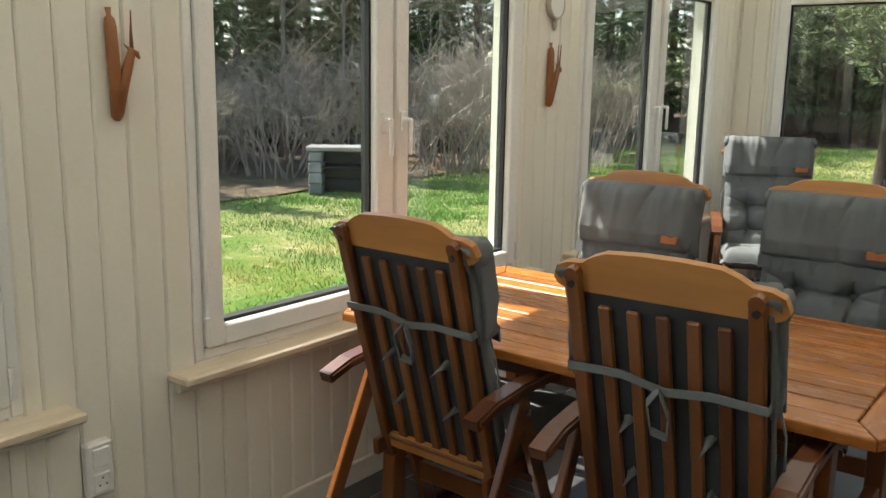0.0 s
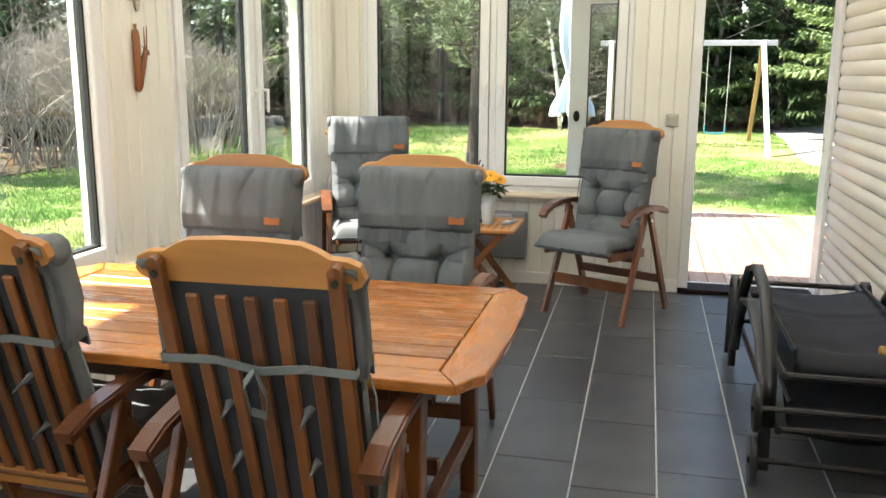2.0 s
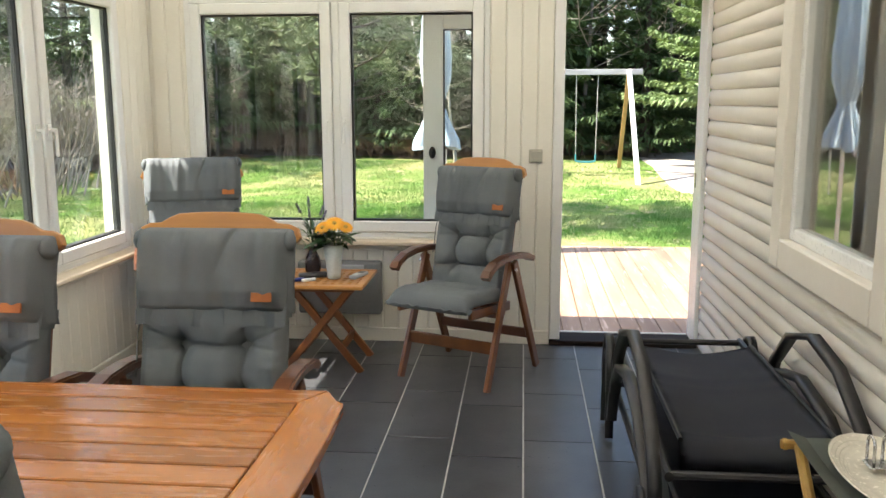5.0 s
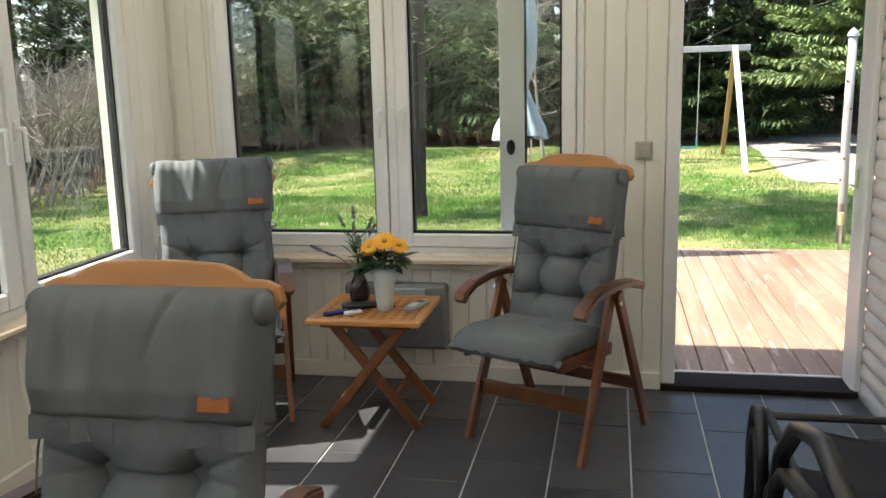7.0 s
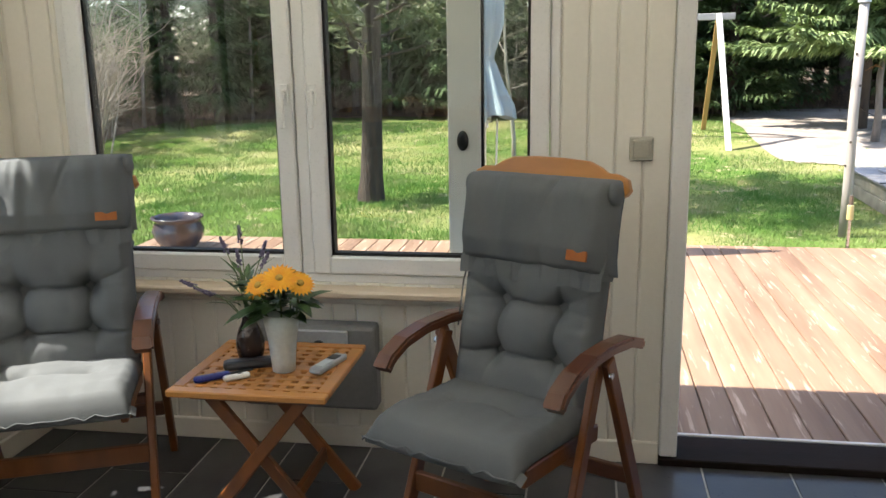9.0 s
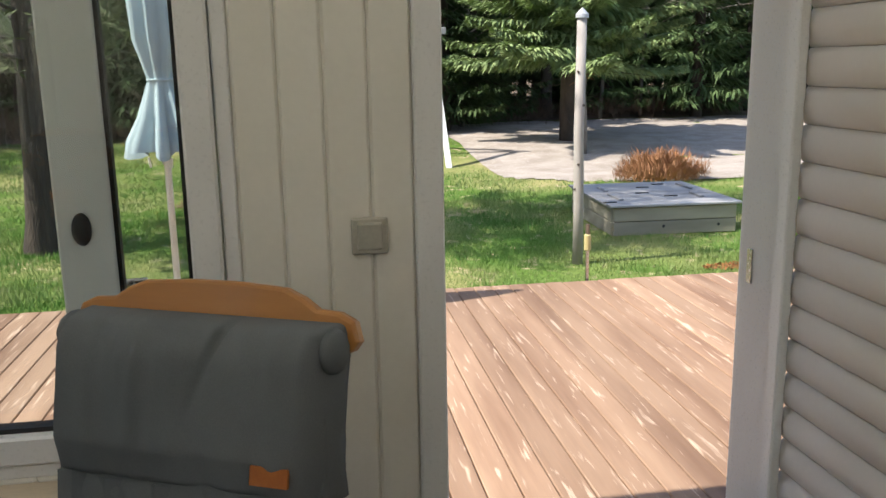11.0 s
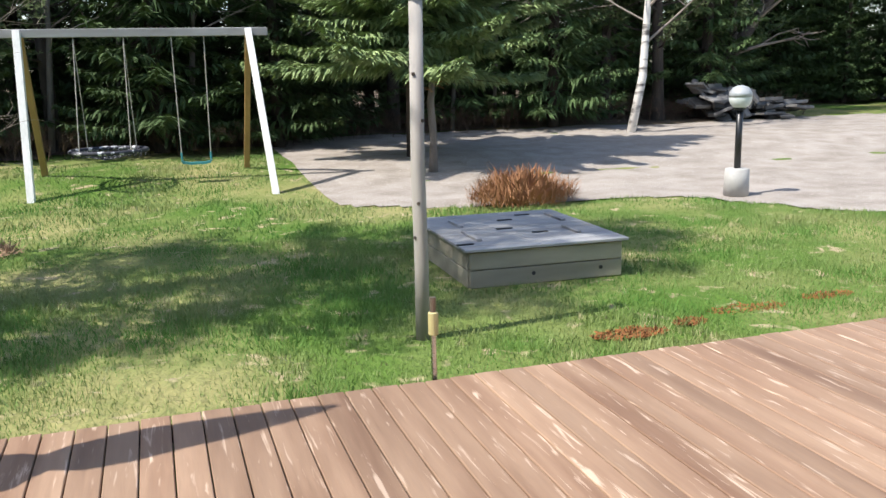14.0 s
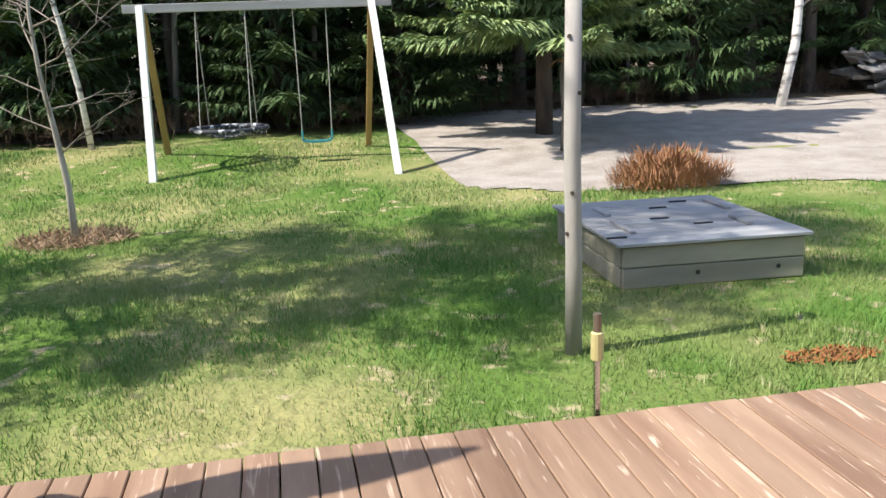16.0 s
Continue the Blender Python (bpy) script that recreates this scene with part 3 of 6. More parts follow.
def recliner(m, label, group, lean=22.5, grow=1.0, lift=0.0, wide=0.89, size=1.04):
    """A folding teak recliner with a grey tie-on cushion; it faces +y."""
    c = thing("recliner_chair", m, label, "chair", group)
    BACK = Matrix.Translation((0, 0.0, 0.40)) @ Matrix.Rotation(radians(90 + lean), 4, "X") @ Matrix.Rotation(radians(180), 4, "Y") @ Matrix.Diagonal((1, grow, 1, 1))
    for s in (-1, 1):
        part("front_leg", bar((s * 0.288, 0.275, 0.0), (s * 0.280, 0.02, 0.625), 0.026, 0.048), M_TEAK, c)
        part("rear_leg", bar((s * 0.310, -0.27, 0.0), (s * 0.306, 0.015, 0.625), 0.026, 0.048), M_TEAK, c)
        part("seat_rail", bar((s * 0.232, 0.36, 0.409), (s * 0.232, -0.06, 0.375), 0.024, 0.05), M_TEAK, c)
        pts = [(s * 0.298, y, z) for y, z in ((-0.20, 0.612), (-0.12, 0.640), (0.0, 0.655), (0.12, 0.656), (0.22, 0.642), (0.29, 0.612), (0.312, 0.585))]
        bm = strip(pts, 0.064, 0.030)
        bmesh.ops.bevel(bm, geom=[e for e in bm.edges if abs((e.verts[0].co - e.verts[1].co).normalized().x) < 0.3], offset=0.007, segments=2, affect="EDGES")
        arm = part("armrest", bm, M_TEAK_DARK, c, "dark-stained curved armrest")
        part("bolt", tube([(s * 0.318, 0.02, 0.585), (s * 0.327, 0.02, 0.585)], 0.010, 8), M_STEEL, c)
        part("back_post", put(bar((s * 0.218, -0.06, -0.018), (s * 0.222, 0.655, -0.018), 0.038, 0.024, across=(1, 0, 0)), BACK), M_TEAK, c)
    part("front_stretcher", bar((-0.286, 0.19, 0.205), (0.286, 0.19, 0.205), 0.022, 0.062, across=(0, 1, 0)), M_TEAK, c)
    # rear stretcher and seat crossbar are a darker tone than the front one
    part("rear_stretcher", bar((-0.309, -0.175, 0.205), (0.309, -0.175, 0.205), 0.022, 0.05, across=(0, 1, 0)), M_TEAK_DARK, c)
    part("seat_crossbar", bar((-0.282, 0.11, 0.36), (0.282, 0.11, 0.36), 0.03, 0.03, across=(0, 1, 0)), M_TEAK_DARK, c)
    for k in range(6):
        y = 0.345 - k * 0.070
        part("seat_slat", bar((-0.232, y, 0.435 - k * 0.0056), (0.232, y, 0.435 - k * 0.0056), 0.055, 0.016, across=(0, 1, 0)), M_TEAK, c)
    for k in range(5):
        x = -0.145 + k * 0.0725
        part("back_slat", put(bar((x, -0.03, -0.012), (x * 1.02, 0.585, -0.012), 0.034, 0.014), BACK), M_TEAK, c)
    top = [(-0.275, 0.618), (-0.25, 0.608), (0.25, 0.608), (0.275, 0.618), (0.286, 0.632), (0.275, 0.660), (0.245, 0.672), (0.205, 0.674), (0.175, 0.690), (0.140, 0.702), (0.05, 0.707), (-0.05, 0.707), (-0.140, 0.702), (-0.175, 0.690), (-0.205, 0.674), (-0.245, 0.672), (-0.275, 0.660), (-0.286, 0.632)]
    bm = outline(top, 0.024, bevel=0.006)
    part("top_rail", put(bm, BACK @ Matrix.Translation((0, 0, -0.006))), M_TEAK_PALE, c, "honey-coloured shaped top rail")
    for s in (-1, 1):
        bm = tube([(s * 0.222, 0.635, -0.034), (s * 0.222, 0.635, -0.028)], 0.009, 8)
        part("bolt", put(bm, BACK), M_BLACK, c, "dark bolt head")
        bm = tube([(s * 0.222, 0.652, -0.030), (s * 0.222, 0.652, -0.0065)], 0.019, 12)
        part("back_post", put(bm, BACK), M_TEAK, c)
    part("bottom_rail", put(bar((-0.235, 0.0, -0.014), (0.235, 0.0, -0.014), 0.045, 0.024, across=(0, 1, 0)), BACK), M_TEAK_PALE, c)
    # seat pad, back pad, head flap
    seat = cushion(0.515, 0.430, 0.062, [(-0.1, 0.16, 0.022), (0.1, 0.16, 0.022)], 48, 48, seed=1)
    for v in seat.verts:
        if v.co.y > 0.33:
            v.co.z -= (v.co.y - 0.33) ** 2 * 3.2
        v.co.z += 0.05 * max(0, abs(v.co.x) - 0.2) * (1 if v.co.y > 0.31 else 0.2)
    cush = part("seat_cushion", put(seat, Matrix.Translation((0, 0.005, 0.424)) @ Matrix.Rotation(radians(4.5), 4, "X")), M_CLOTH, c, "grey canvas seat cushion", True)
    bm = strip([(-0.255 + k * 0.03, 0.434 + 0.006 * math.sin(k * 1.9), 0.440 + 0.006 * math.sin(k * 2.7)) for k in range(18)], 0.030, 0.004, across=(0, 1, 0.5))
    part("ruffle", bm, M_CLOTH, cush, "sewn edge flap", True)
    for s in (-1, 1):
        bm = strip([(s * (0.238 + 0.012 * k), 0.428 - 0.004 * k, 0.441 + 0.010 * k - 0.004 * k * k) for k in range(4)], 0.035, 0.004, across=(0, 1, -0.4))
        part("corner_tie", bm, M_CLOTH, cush)
    tuft = [(-0.105, 0.155, 0.040), (0.105, 0.155, 0.040), (-0.105, 0.300, 0.042), (0.105, 0.300, 0.042)]
    back = cushion(0.500, 0.640, 0.072, tuft, 96, 120, seed=3)
    part("back_cushion", put(back, BACK @ Matrix.Translation((0, 0.01, 0.0))), M_CLOTH, c, "grey buttoned canvas back cushion", True)
    pad = slab((0.492, 0.625, 0.0035), (0, 0.325, -0.0022), (0, 0, 0), 0.001)
    part("backing", put(pad, BACK), M_BACKING, c, "dark charcoal cloth backing of the cushion")
    flap = cushion(0.535, 0.250, 0.062, [], 90, 48, pleat=0.019, seed=6)
    for v in flap.verts:
        if v.co.y < 0.06:
            v.co.z -= (0.06 - v.co.y) * 0.45
        if v.co.y > 0.185:
            v.co.z -= (v.co.y - 0.185) ** 2 * 9.0
        if abs(v.co.x) > 0.23:
            v.co.z -= (abs(v.co.x) - 0.23) ** 2 * 28
    head = part("head_cushion", put(flap, BACK @ Matrix.Translation((0, 0.407 + lift, 0.050))), M_CLOTH, c, "grey padded flap hung over the head end", True)
    hem = strip([(-0.256 + k * 0.0341, 0.390 + lift + 0.004 * math.sin(k * 1.7), 0.068 + 0.006 * math.sin(k * 2.3)) for k in range(16)], 0.046, 0.006, across=(0, 1, 0.1))
    part("hem", put(hem, BACK), M_CLOTH, head, "stitched hem")
    part("leather_tag", put(slab((0.068, 0.027, 0.008), (0.186, 0.452 + lift, 0.1130), (0, 0, 0), 0.001), BACK), M_LEATHER, head, "small orange leather tag")
    for s in (-1, 1):
        puff = bmesh.new()
        bmesh.ops.create_uvsphere(puff, u_segments=10, v_segments=8, radius=0.034)
        puff.transform(BACK @ Matrix.Translation((s * 0.256, 0.618 + lift, 0.046)) @ Matrix.Diagonal((0.62, 1.0, 1.25, 1)))
        part("gathered_corner", puff, M_CLOTH, head, "gathered cushion corner", True)
        side = strip([(s * (0.250 + 0.004 * math.sin(k)), 0.395 + lift + k * 0.046, 0.03 - 0.006 * math.sin(k * 1.3)) for k in range(6)], 0.075, 0.012, across=(0, 0, 1))
        part("side_gusset", put(side, BACK), M_CLOTH, head, "hanging cushion side")
    # tie tape round the back with its bow
    tape = strip([(-0.248, 0.430, 0.03), (-0.250, 0.430, -0.034), (-0.12, 0.436, -0.036), (-0.01, 0.424, -0.038), (0.10, 0.444, -0.037), (0.250, 0.438, -0.034), (0.248, 0.436, 0.03)], 0.020, 0.003, across=(0, 1, 0))
    strap = part("tie_tape", put(tape, BACK), M_STRAP, c, "grey cotton tie tape knotted behind the slats")
    bow = strip([(0.004, 0.430, -0.040), (0.026, 0.405, -0.062), (0.022, 0.335, -0.058), (-0.014, 0.322, -0.052), (-0.024, 0.375, -0.054), (0.0, 0.424, -0.044)], 0.024, 0.003, across=(0.5, 0.2, 1))
    part("bow", put(bow, BACK), M_STRAP, strap)
    cord = tube([(-0.255, 0.40, 0.03), (-0.272, 0.34, 0.02), (-0.268, 0.27, 0.025), (-0.276, 0.21, 0.015)], 0.003, 6)
    part("cord", put(cord, BACK), M_STRAP, c, "loose cushion cord")
    for ob in c.children_recursive:
        ob.data.transform(Matrix.Diagonal((wide * size, size, size, 1)))
    return c


chair_label = "teak folding recliner with grey buttoned cushion at the dining table"
first_chair = recliner(pose(-0.726, 2.60, 0, 0, 0, 1.5), chair_label, "recliners at the table", 15.5, 1.02, 0.0, 0.865)
copy_thing(first_chair, pose(-1.47, 2.64, 0, 0, 0, -2))
third_chair = recliner(pose(-1.475, 3.82, 0, 0, 0, 180), chair_label, "recliners at the table", 13.5, 1.02)
copy_thing(third_chair, pose(-0.795, 4.01, 0, 0, 0, 181))
chair_f = recliner(pose(-0.128, 6.175, 0, 0, 0, 154.5), "chair", "recliners by the side table", 13.5, 1.07)
chair_e = recliner(pose(-1.695, 6.25, 0, 0, 0, 203), "chair", "recliners by the side table", 12.0, 1.01, 0.075, 0.97)
tagged(chair_e, "sunlit teak recliner with pale grey cushion in the window corner", "chair", "recliners by the side table")
tagged(chair_f, "teak folding recliner with grey buttoned cushion beside the side table", "chair", "recliners by the side table")


# dining table
def dining_table(cx, cy, half_l, half_w, z):
    t = thing("dining_table", pose(cx, cy, 0), "slatted teak dining table with bowed ends, oiled orange brown", "table")
    e = 0.128
    inner = half_w - 0.093
    for s in (-1, 1):
        # long edge board
        pts = [(-half_l + e * 0.55, s * half_w), (half_l - e * 0.55, s * half_w), (half_l - e, s * inner), (-half_l + e, s * inner)]
        pts = pts if s < 0 else pts[::-1]
        part("edge_board", put(outline(pts, 0.028, bevel=0.005), Matrix.Translation((0, 0, z - 0.028))), M_TEAK_X, t)
        # bowed end board
        pts = [(s * (half_l - e + 0.002), -inner), (s * (half_l - e * 0.53), -half_w + 0.002), (s * (half_l - 0.035), -half_w + 0.065)]
        pts += [(s * (half_l + 0.012 * math.cos(k / 8 * math.pi - math.pi / 2) - 0.012), -half_w + 0.09 + (2 * half_w - 0.18) * k / 8) for k in range(9)]
        pts += [(s * (half_l - 0.035), half_w - 0.065), (s * (half_l - e * 0.53), half_w - 0.002), (s * (half_l - e + 0.002), inner)]
        pts = pts if s > 0 else pts[::-1]
        part("end_board", put(outline(pts, 0.028, bevel=0.005), Matrix.Translation((0, 0, z - 0.028))), M_TEAK_Y, t)
    n = 8
    step = 2 * inner / n
    for k in range(n):
        y = -inner + (k + 0.5) * step
        part("slat", slab((2 * (half_l - e) - 0.004, step - 0.009, 0.024), (0, y, z - 0.014), (0, 0, 0), 0.003), M_TEAK_X, t)
    # understrip, aprons, crossbars, feet and stretcher are darker than the top
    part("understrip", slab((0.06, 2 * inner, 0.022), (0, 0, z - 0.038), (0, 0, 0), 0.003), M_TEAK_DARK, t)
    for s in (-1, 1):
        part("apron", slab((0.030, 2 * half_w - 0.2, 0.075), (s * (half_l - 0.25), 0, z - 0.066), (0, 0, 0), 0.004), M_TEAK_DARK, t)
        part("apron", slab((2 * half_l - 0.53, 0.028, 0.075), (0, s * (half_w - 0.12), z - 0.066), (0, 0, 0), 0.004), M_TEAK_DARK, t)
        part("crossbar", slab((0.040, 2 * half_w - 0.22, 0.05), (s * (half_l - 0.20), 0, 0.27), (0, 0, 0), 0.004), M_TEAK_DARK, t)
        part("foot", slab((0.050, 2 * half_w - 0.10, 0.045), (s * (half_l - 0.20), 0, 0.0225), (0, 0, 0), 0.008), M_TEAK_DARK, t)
        for r in (-1, 1):
            part("leg", bar((s * (half_l - 0.20), r * (half_w - 0.10), 0.045), (s * (half_l - 0.20), r * (half_w - 0.13), z - 0.028), 0.052, 0.062), M_TEAK, t)
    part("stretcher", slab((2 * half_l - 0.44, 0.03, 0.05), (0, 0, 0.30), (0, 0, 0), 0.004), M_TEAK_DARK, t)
    return t


dining_table(-1.126, 3.165, 0.86, 0.4765, 0.752)


# folding side table with lattice top
def side_table(m):
    t = thing("side_table", m, "small folding teak side table with lattice top", "table")
    w, d, z = 0.505, 0.49, 0.508
    for k, (a, b, c, e) in enumerate(((-w / 2, w / 2, -d / 2, -d / 2 + 0.042), (-w / 2, w / 2, d / 2 - 0.042, d / 2), (-w / 2, -w / 2 + 0.042, -d / 2 + 0.042, d / 2 - 0.042), (w / 2 - 0.042, w / 2, -d / 2 + 0.042, d / 2 - 0.042))):
        part("top_frame", span(a, b, c, e, z - 0.022, z, 0.004), M_TEAK_PALE, t)
    part("top_frame", span(-w / 2 + 0.042, w / 2 - 0.042, -0.022, 0.022, z - 0.021, z - 0.001, 0.003), M_TEAK_PALE, t)
    for k in range(9):
        x = -w / 2 + 0.042 + (w - 0.084) * (k + 0.5) / 9 - 0.0
        part("lattice_slat", span(x - 0.012, x + 0.012, -d / 2 + 0.042, d / 2 - 0.042, z - 0.014, z - 0.003, 0.001), M_TEAK_PALE, t)
    for k in range(10):
        y = -d / 2 + 0.042 + (d - 0.084) * (k + 0.5) / 10
        if abs(y) > 0.03:
            part("lattice_slat", span(-w / 2 + 0.042, w / 2 - 0.042, y - 0.010, y + 0.010, z - 0.013, z - 0.002, 0.001), M_TEAK_PALE, t)
    for y, off in ((-0.185, 0.0), (0.185, 0.0)):
        part("leg", bar((-0.215, y, 0.0), (0.175, y, z - 0.022), 0.024, 0.042, across=(0, 1, 0)), M_TEAK, t)
        part("leg", bar((0.225, y * 0.86, 0.0), (-0.165, y * 0.86, z - 0.022), 0.024, 0.042, across=(0, 1, 0)), M_TEAK, t)
    part("crossbar", bar((-0.10, -0.185, 0.135), (-0.10, 0.185, 0.135), 0.05, 0.018, across=(0, 0, 1)), M_TEAK, t)
    part("crossbar", bar((0.115, -0.16, 0.135), (0.115, 0.16, 0.135), 0.05, 0.018, across=(0, 0, 1)), M_TEAK, t)
    for s in (-1, 1):
        part("cleat", bar((-0.20, s * 0.19, z - 0.033), (0.20, s * 0.19, z - 0.033), 0.022, 0.022, across=(0, 1, 0)), M_TEAK, t)
    return t


side_table(pose(-0.945, 6.25, 0, 0, 0, 0))

# ---- vases and small things on the side table ----
M_DARKGLAZE = surface("dark_glazed_glass", (0.030, 0.018, 0.014), (0.13, 0.10, 0.085), 22, 0.12, bump=0.02, contrast=(0.55, 0.62))
M_FROST = surface("frosted_glass", (0.62, 0.66, 0.64), (0.55, 0.60, 0.58), 6, 0.45, bump=0.03)
M_LEAF = surface("bouquet_leaf", (0.075, 0.155, 0.045), (0.040, 0.095, 0.028), 20, 0.45, bump=0.1, vary=0.25)
M_PETAL = surface("orange_yellow_petal", (0.85, 0.42, 0.015), (0.78, 0.30, 0.01), 30, 0.5, bump=0.0, vary=0.1)
M_GERBEYE = surface("flower_eye", (0.55, 0.35, 0.06), (0.3, 0.16, 0.03), 80, 0.8)
M_LAVENDER = surface("dried_lavender", (0.19, 0.165, 0.26), (0.12, 0.10, 0.17), 60, 0.85)
M_STEM = surface("flower_stem", (0.16, 0.23, 0.09), (0.10, 0.15, 0.06), 30, 0.6)
M_BLUE = surface("blue_plastic", (0.02, 0.035, 0.22), None, 20, 0.3)
M_GREYPLASTIC = surface("silver_plastic", (0.42, 0.44, 0.45), (0.36, 0.38, 0.39), 10, 0.35)
M_DARKPLASTIC = surface("dark_plastic", (0.03, 0.032, 0.036), None, 10, 0.35)
TOP = 0.507


def leaf_blade(a, d, up, length, width, into, fold=0.25):
    """One leaf, pointed, with a fold along the middle."""
    a, d, up = Vector(a), Vector(d).normalized(), Vector(up)
    side = d.cross(up).normalized()
    nrm = side.cross(d)
    spine = [a + d * length * f - nrm * length * 0.22 * f * f for f in (0, 0.35, 0.7, 1.0)]
    ws = (0.15, 0.5, 0.38, 0.0)
    mid = [into.verts.new(p) for p in spine]
    lft = [into.verts.new(p - side * width * w + nrm * width * fold * w) for p, w in zip(spine[:-1], ws)]
    rgt = [into.verts.new(p + side * width * w + nrm * width * fold * w) for p, w in zip(spine[:-1], ws)]
    for k in range(2):
        into.faces.new((lft[k], mid[k], mid[k + 1], lft[k + 1]))
        into.faces.new((mid[k], rgt[k], rgt[k + 1], mid[k + 1]))
    into.faces.new((lft[2], mid[2], mid[3]))
    into.faces.new((mid[2], rgt[2], mid[3]))


rng = random.Random(4)
vase = thing("vase", pose(-1.028, 6.282, TOP), "dark glazed bottle vase with lavender and green sprigs", "vase")
part("vessel", lathe([(0.026, 0), (0.036, 0.006), (0.046, 0.045), (0.047, 0.075), (0.038, 0.110), (0.024, 0.140), (0.020, 0.158), (0.026, 0.170), (0.022, 0.168), (0.016, 0.150)], 24), M_DARKGLAZE, vase, "dark glossy vase body with pale drops", True)
tips = [(-0.185, -0.02, 0.265), (-0.02, 0.02, 0.42), (-0.085, 0.04, 0.38), (0.05, 0.03, 0.37), (0.075, -0.02, 0.35), (-0.12, -0.04, 0.245), (0.0, -0.05, 0.36)]
for k, tip in enumerate(tips):
    mid = (tip[0] * 0.45, tip[1] * 0.45, 0.16 + (tip[2] - 0.16) * 0.6)
    stem = part("stem", tube([(0, 0, 0.13), mid, tip], [0.0022, 0.002, 0.0014], 5), M_STEM, vase)
    bm = bmesh.new()
    d = (Vector(tip) - Vector(mid)).normalized()
    for j in range(34):
        f = j / 34
        p = Vector(tip) + d * (f * 0.055 - 0.02)
        out = Vector((rng.uniform(-1, 1), rng.uniform(-1, 1), rng.uniform(-1, 1))).normalized()
        q = slab((0.006, 0.005, 0.008), p + out * 0.006 * (1.2 - f), (rng.uniform(0, 90), rng.uniform(0, 90), 0), 0, bm)
    part("lavender_head", bm, M_LAVENDER, stem, "dry violet lavender head")
bm = bmesh.new()
for k in range(34):
    a = rng.uniform(0, 6.28)
    hgt = rng.uniform(0.15, 0.30)
    r = rng.uniform(0.0, 0.05)
    leaf_blade((r * math.cos(a), r * math.sin(a), hgt), (math.cos(a), math.sin(a), rng.uniform(0.2, 1.6)), (0, 0, 1), rng.uniform(0.05, 0.10), rng.uniform(0.012, 0.022), bm)
part("leaf_sprigs", bm, M_LEAF, vase, "grey-green sprigs")

flowers = thing("flower_vase", pose(-0.892, 6.216, TOP), "tall frosted glass vase with yellow gerbera bouquet", "vase")
part("vessel", lathe([(0.030, 0), (0.036, 0.004), (0.040, 0.05), (0.047, 0.12), (0.060, 0.195), (0.056, 0.195), (0.043, 0.12), (0.035, 0.03)], 28), M_FROST, flowers, "frosted glass vase", True)
bm = bmesh.new()
for k in range(60):
    a = rng.uniform(0, 6.28)
    r = rng.uniform(0.015, 0.075)
    hgt = 0.19 + rng.uniform(0.0, 0.075)
    leaf_blade((r * math.cos(a), r * math.sin(a), hgt), (math.cos(a), math.sin(a), rng.uniform(-0.25, 0.6)), (0, 0, 1), rng.uniform(0.06, 0.11), rng.uniform(0.04, 0.065), bm, 0.35)
part("leaves", bm, M_LEAF, flowers, "dark green bouquet leaves")
for fx, fy, fz, size, tx, ty in ((0.02, -0.05, 0.318, 0.052, -35, 8), (-0.045, -0.055, 0.295, 0.044, -40, -20), (0.075, -0.02, 0.295, 0.040, -30, 25), (0.03, 0.04, 0.315, 0.042, 15, 10)):
    bm = bmesh.new()
    for ring, (count, rad, lift) in enumerate(((22, 1.0, 0.0), (18, 0.78, 0.004))):
        for k in range(count):
            a = 2 * math.pi * (k + 0.5 * ring) / count
            leaf_blade((math.cos(a) * 0.008, math.sin(a) * 0.008, lift), (math.cos(a), math.sin(a), 0.25), (0, 0, 1), size * rad, 0.015, bm, 0.15)
    head = part("gerbera", put(bm, pose(fx, fy, fz, tx * -1, ty, 0)), M_PETAL, flowers, "orange-yellow gerbera head")
    eye = bmesh.new()
    bmesh.ops.create_uvsphere(eye, u_segments=10, v_segments=6, radius=0.012)
    eye.transform(pose(fx, fy, fz, tx * -1, ty, 0) @ Matrix.Translation((0, 0, 0.007)) @ Matrix.Diagonal((1, 1, 0.5, 1)))
    part("flower_eye", eye, M_GERBEYE, head)
    part("stem", tube([(fx * 0.3, fy * 0.3, 0.04), (fx, fy, fz - 0.01)], 0.003, 5), M_STEM, flowers)

phone = thing("handset", pose(-0.760, 6.268, TOP, 0, 0, -16), "silver-grey cordless handset lying on the side table", "telephone")
part("body", slab((0.048, 0.165, 0.022), (0, 0, 0.011), (0, 0, 0), 0.009, segments=2), M_GREYPLASTIC, phone)
part("keypad", slab((0.030, 0.060, 0.003), (0, -0.03, 0.0225), (0, 0, 0), 0.001), M_FROST, phone)
part("display", slab((0.032, 0.040, 0.003), (0, 0.035, 0.0225), (0, 0, 0), 0.001), M_DARKPLASTIC, phone)
case = thing("spectacle_case", pose(-1.015, 6.23, TOP, 0, 0, 24), "black soft spectacle case lying on the side table", "case")
part("shell", slab((0.165, 0.055, 0.030), (0, 0, 0.015), (0, 0, 0), 0.013, segments=2), M_DARKPLASTIC, case)
torch = thing("gas_lighter", pose(-1.09, 6.11, TOP, 0, 0, 38), "dark blue plastic gas lighter on the side table", "lighter")
part("grip", slab((0.115, 0.026, 0.020), (0, 0, 0.010), (0, 0, 0), 0.008, segments=2), M_BLUE, torch)
part("nozzle", tube([(0.055, 0, 0.010), (0.13, 0.004, 0.010)], 0.005, 8), M_DARKPLASTIC, torch)
whitebit = thing("small_torch", pose(-1.015, 6.125, TOP, 0, 0, 40), "small white plastic torch on the side table", "torch")
part("body", slab((0.085, 0.026, 0.018), (0, 0, 0.009), (0, 0, 0), 0.008, segments=2), M_PVC, whitebit)
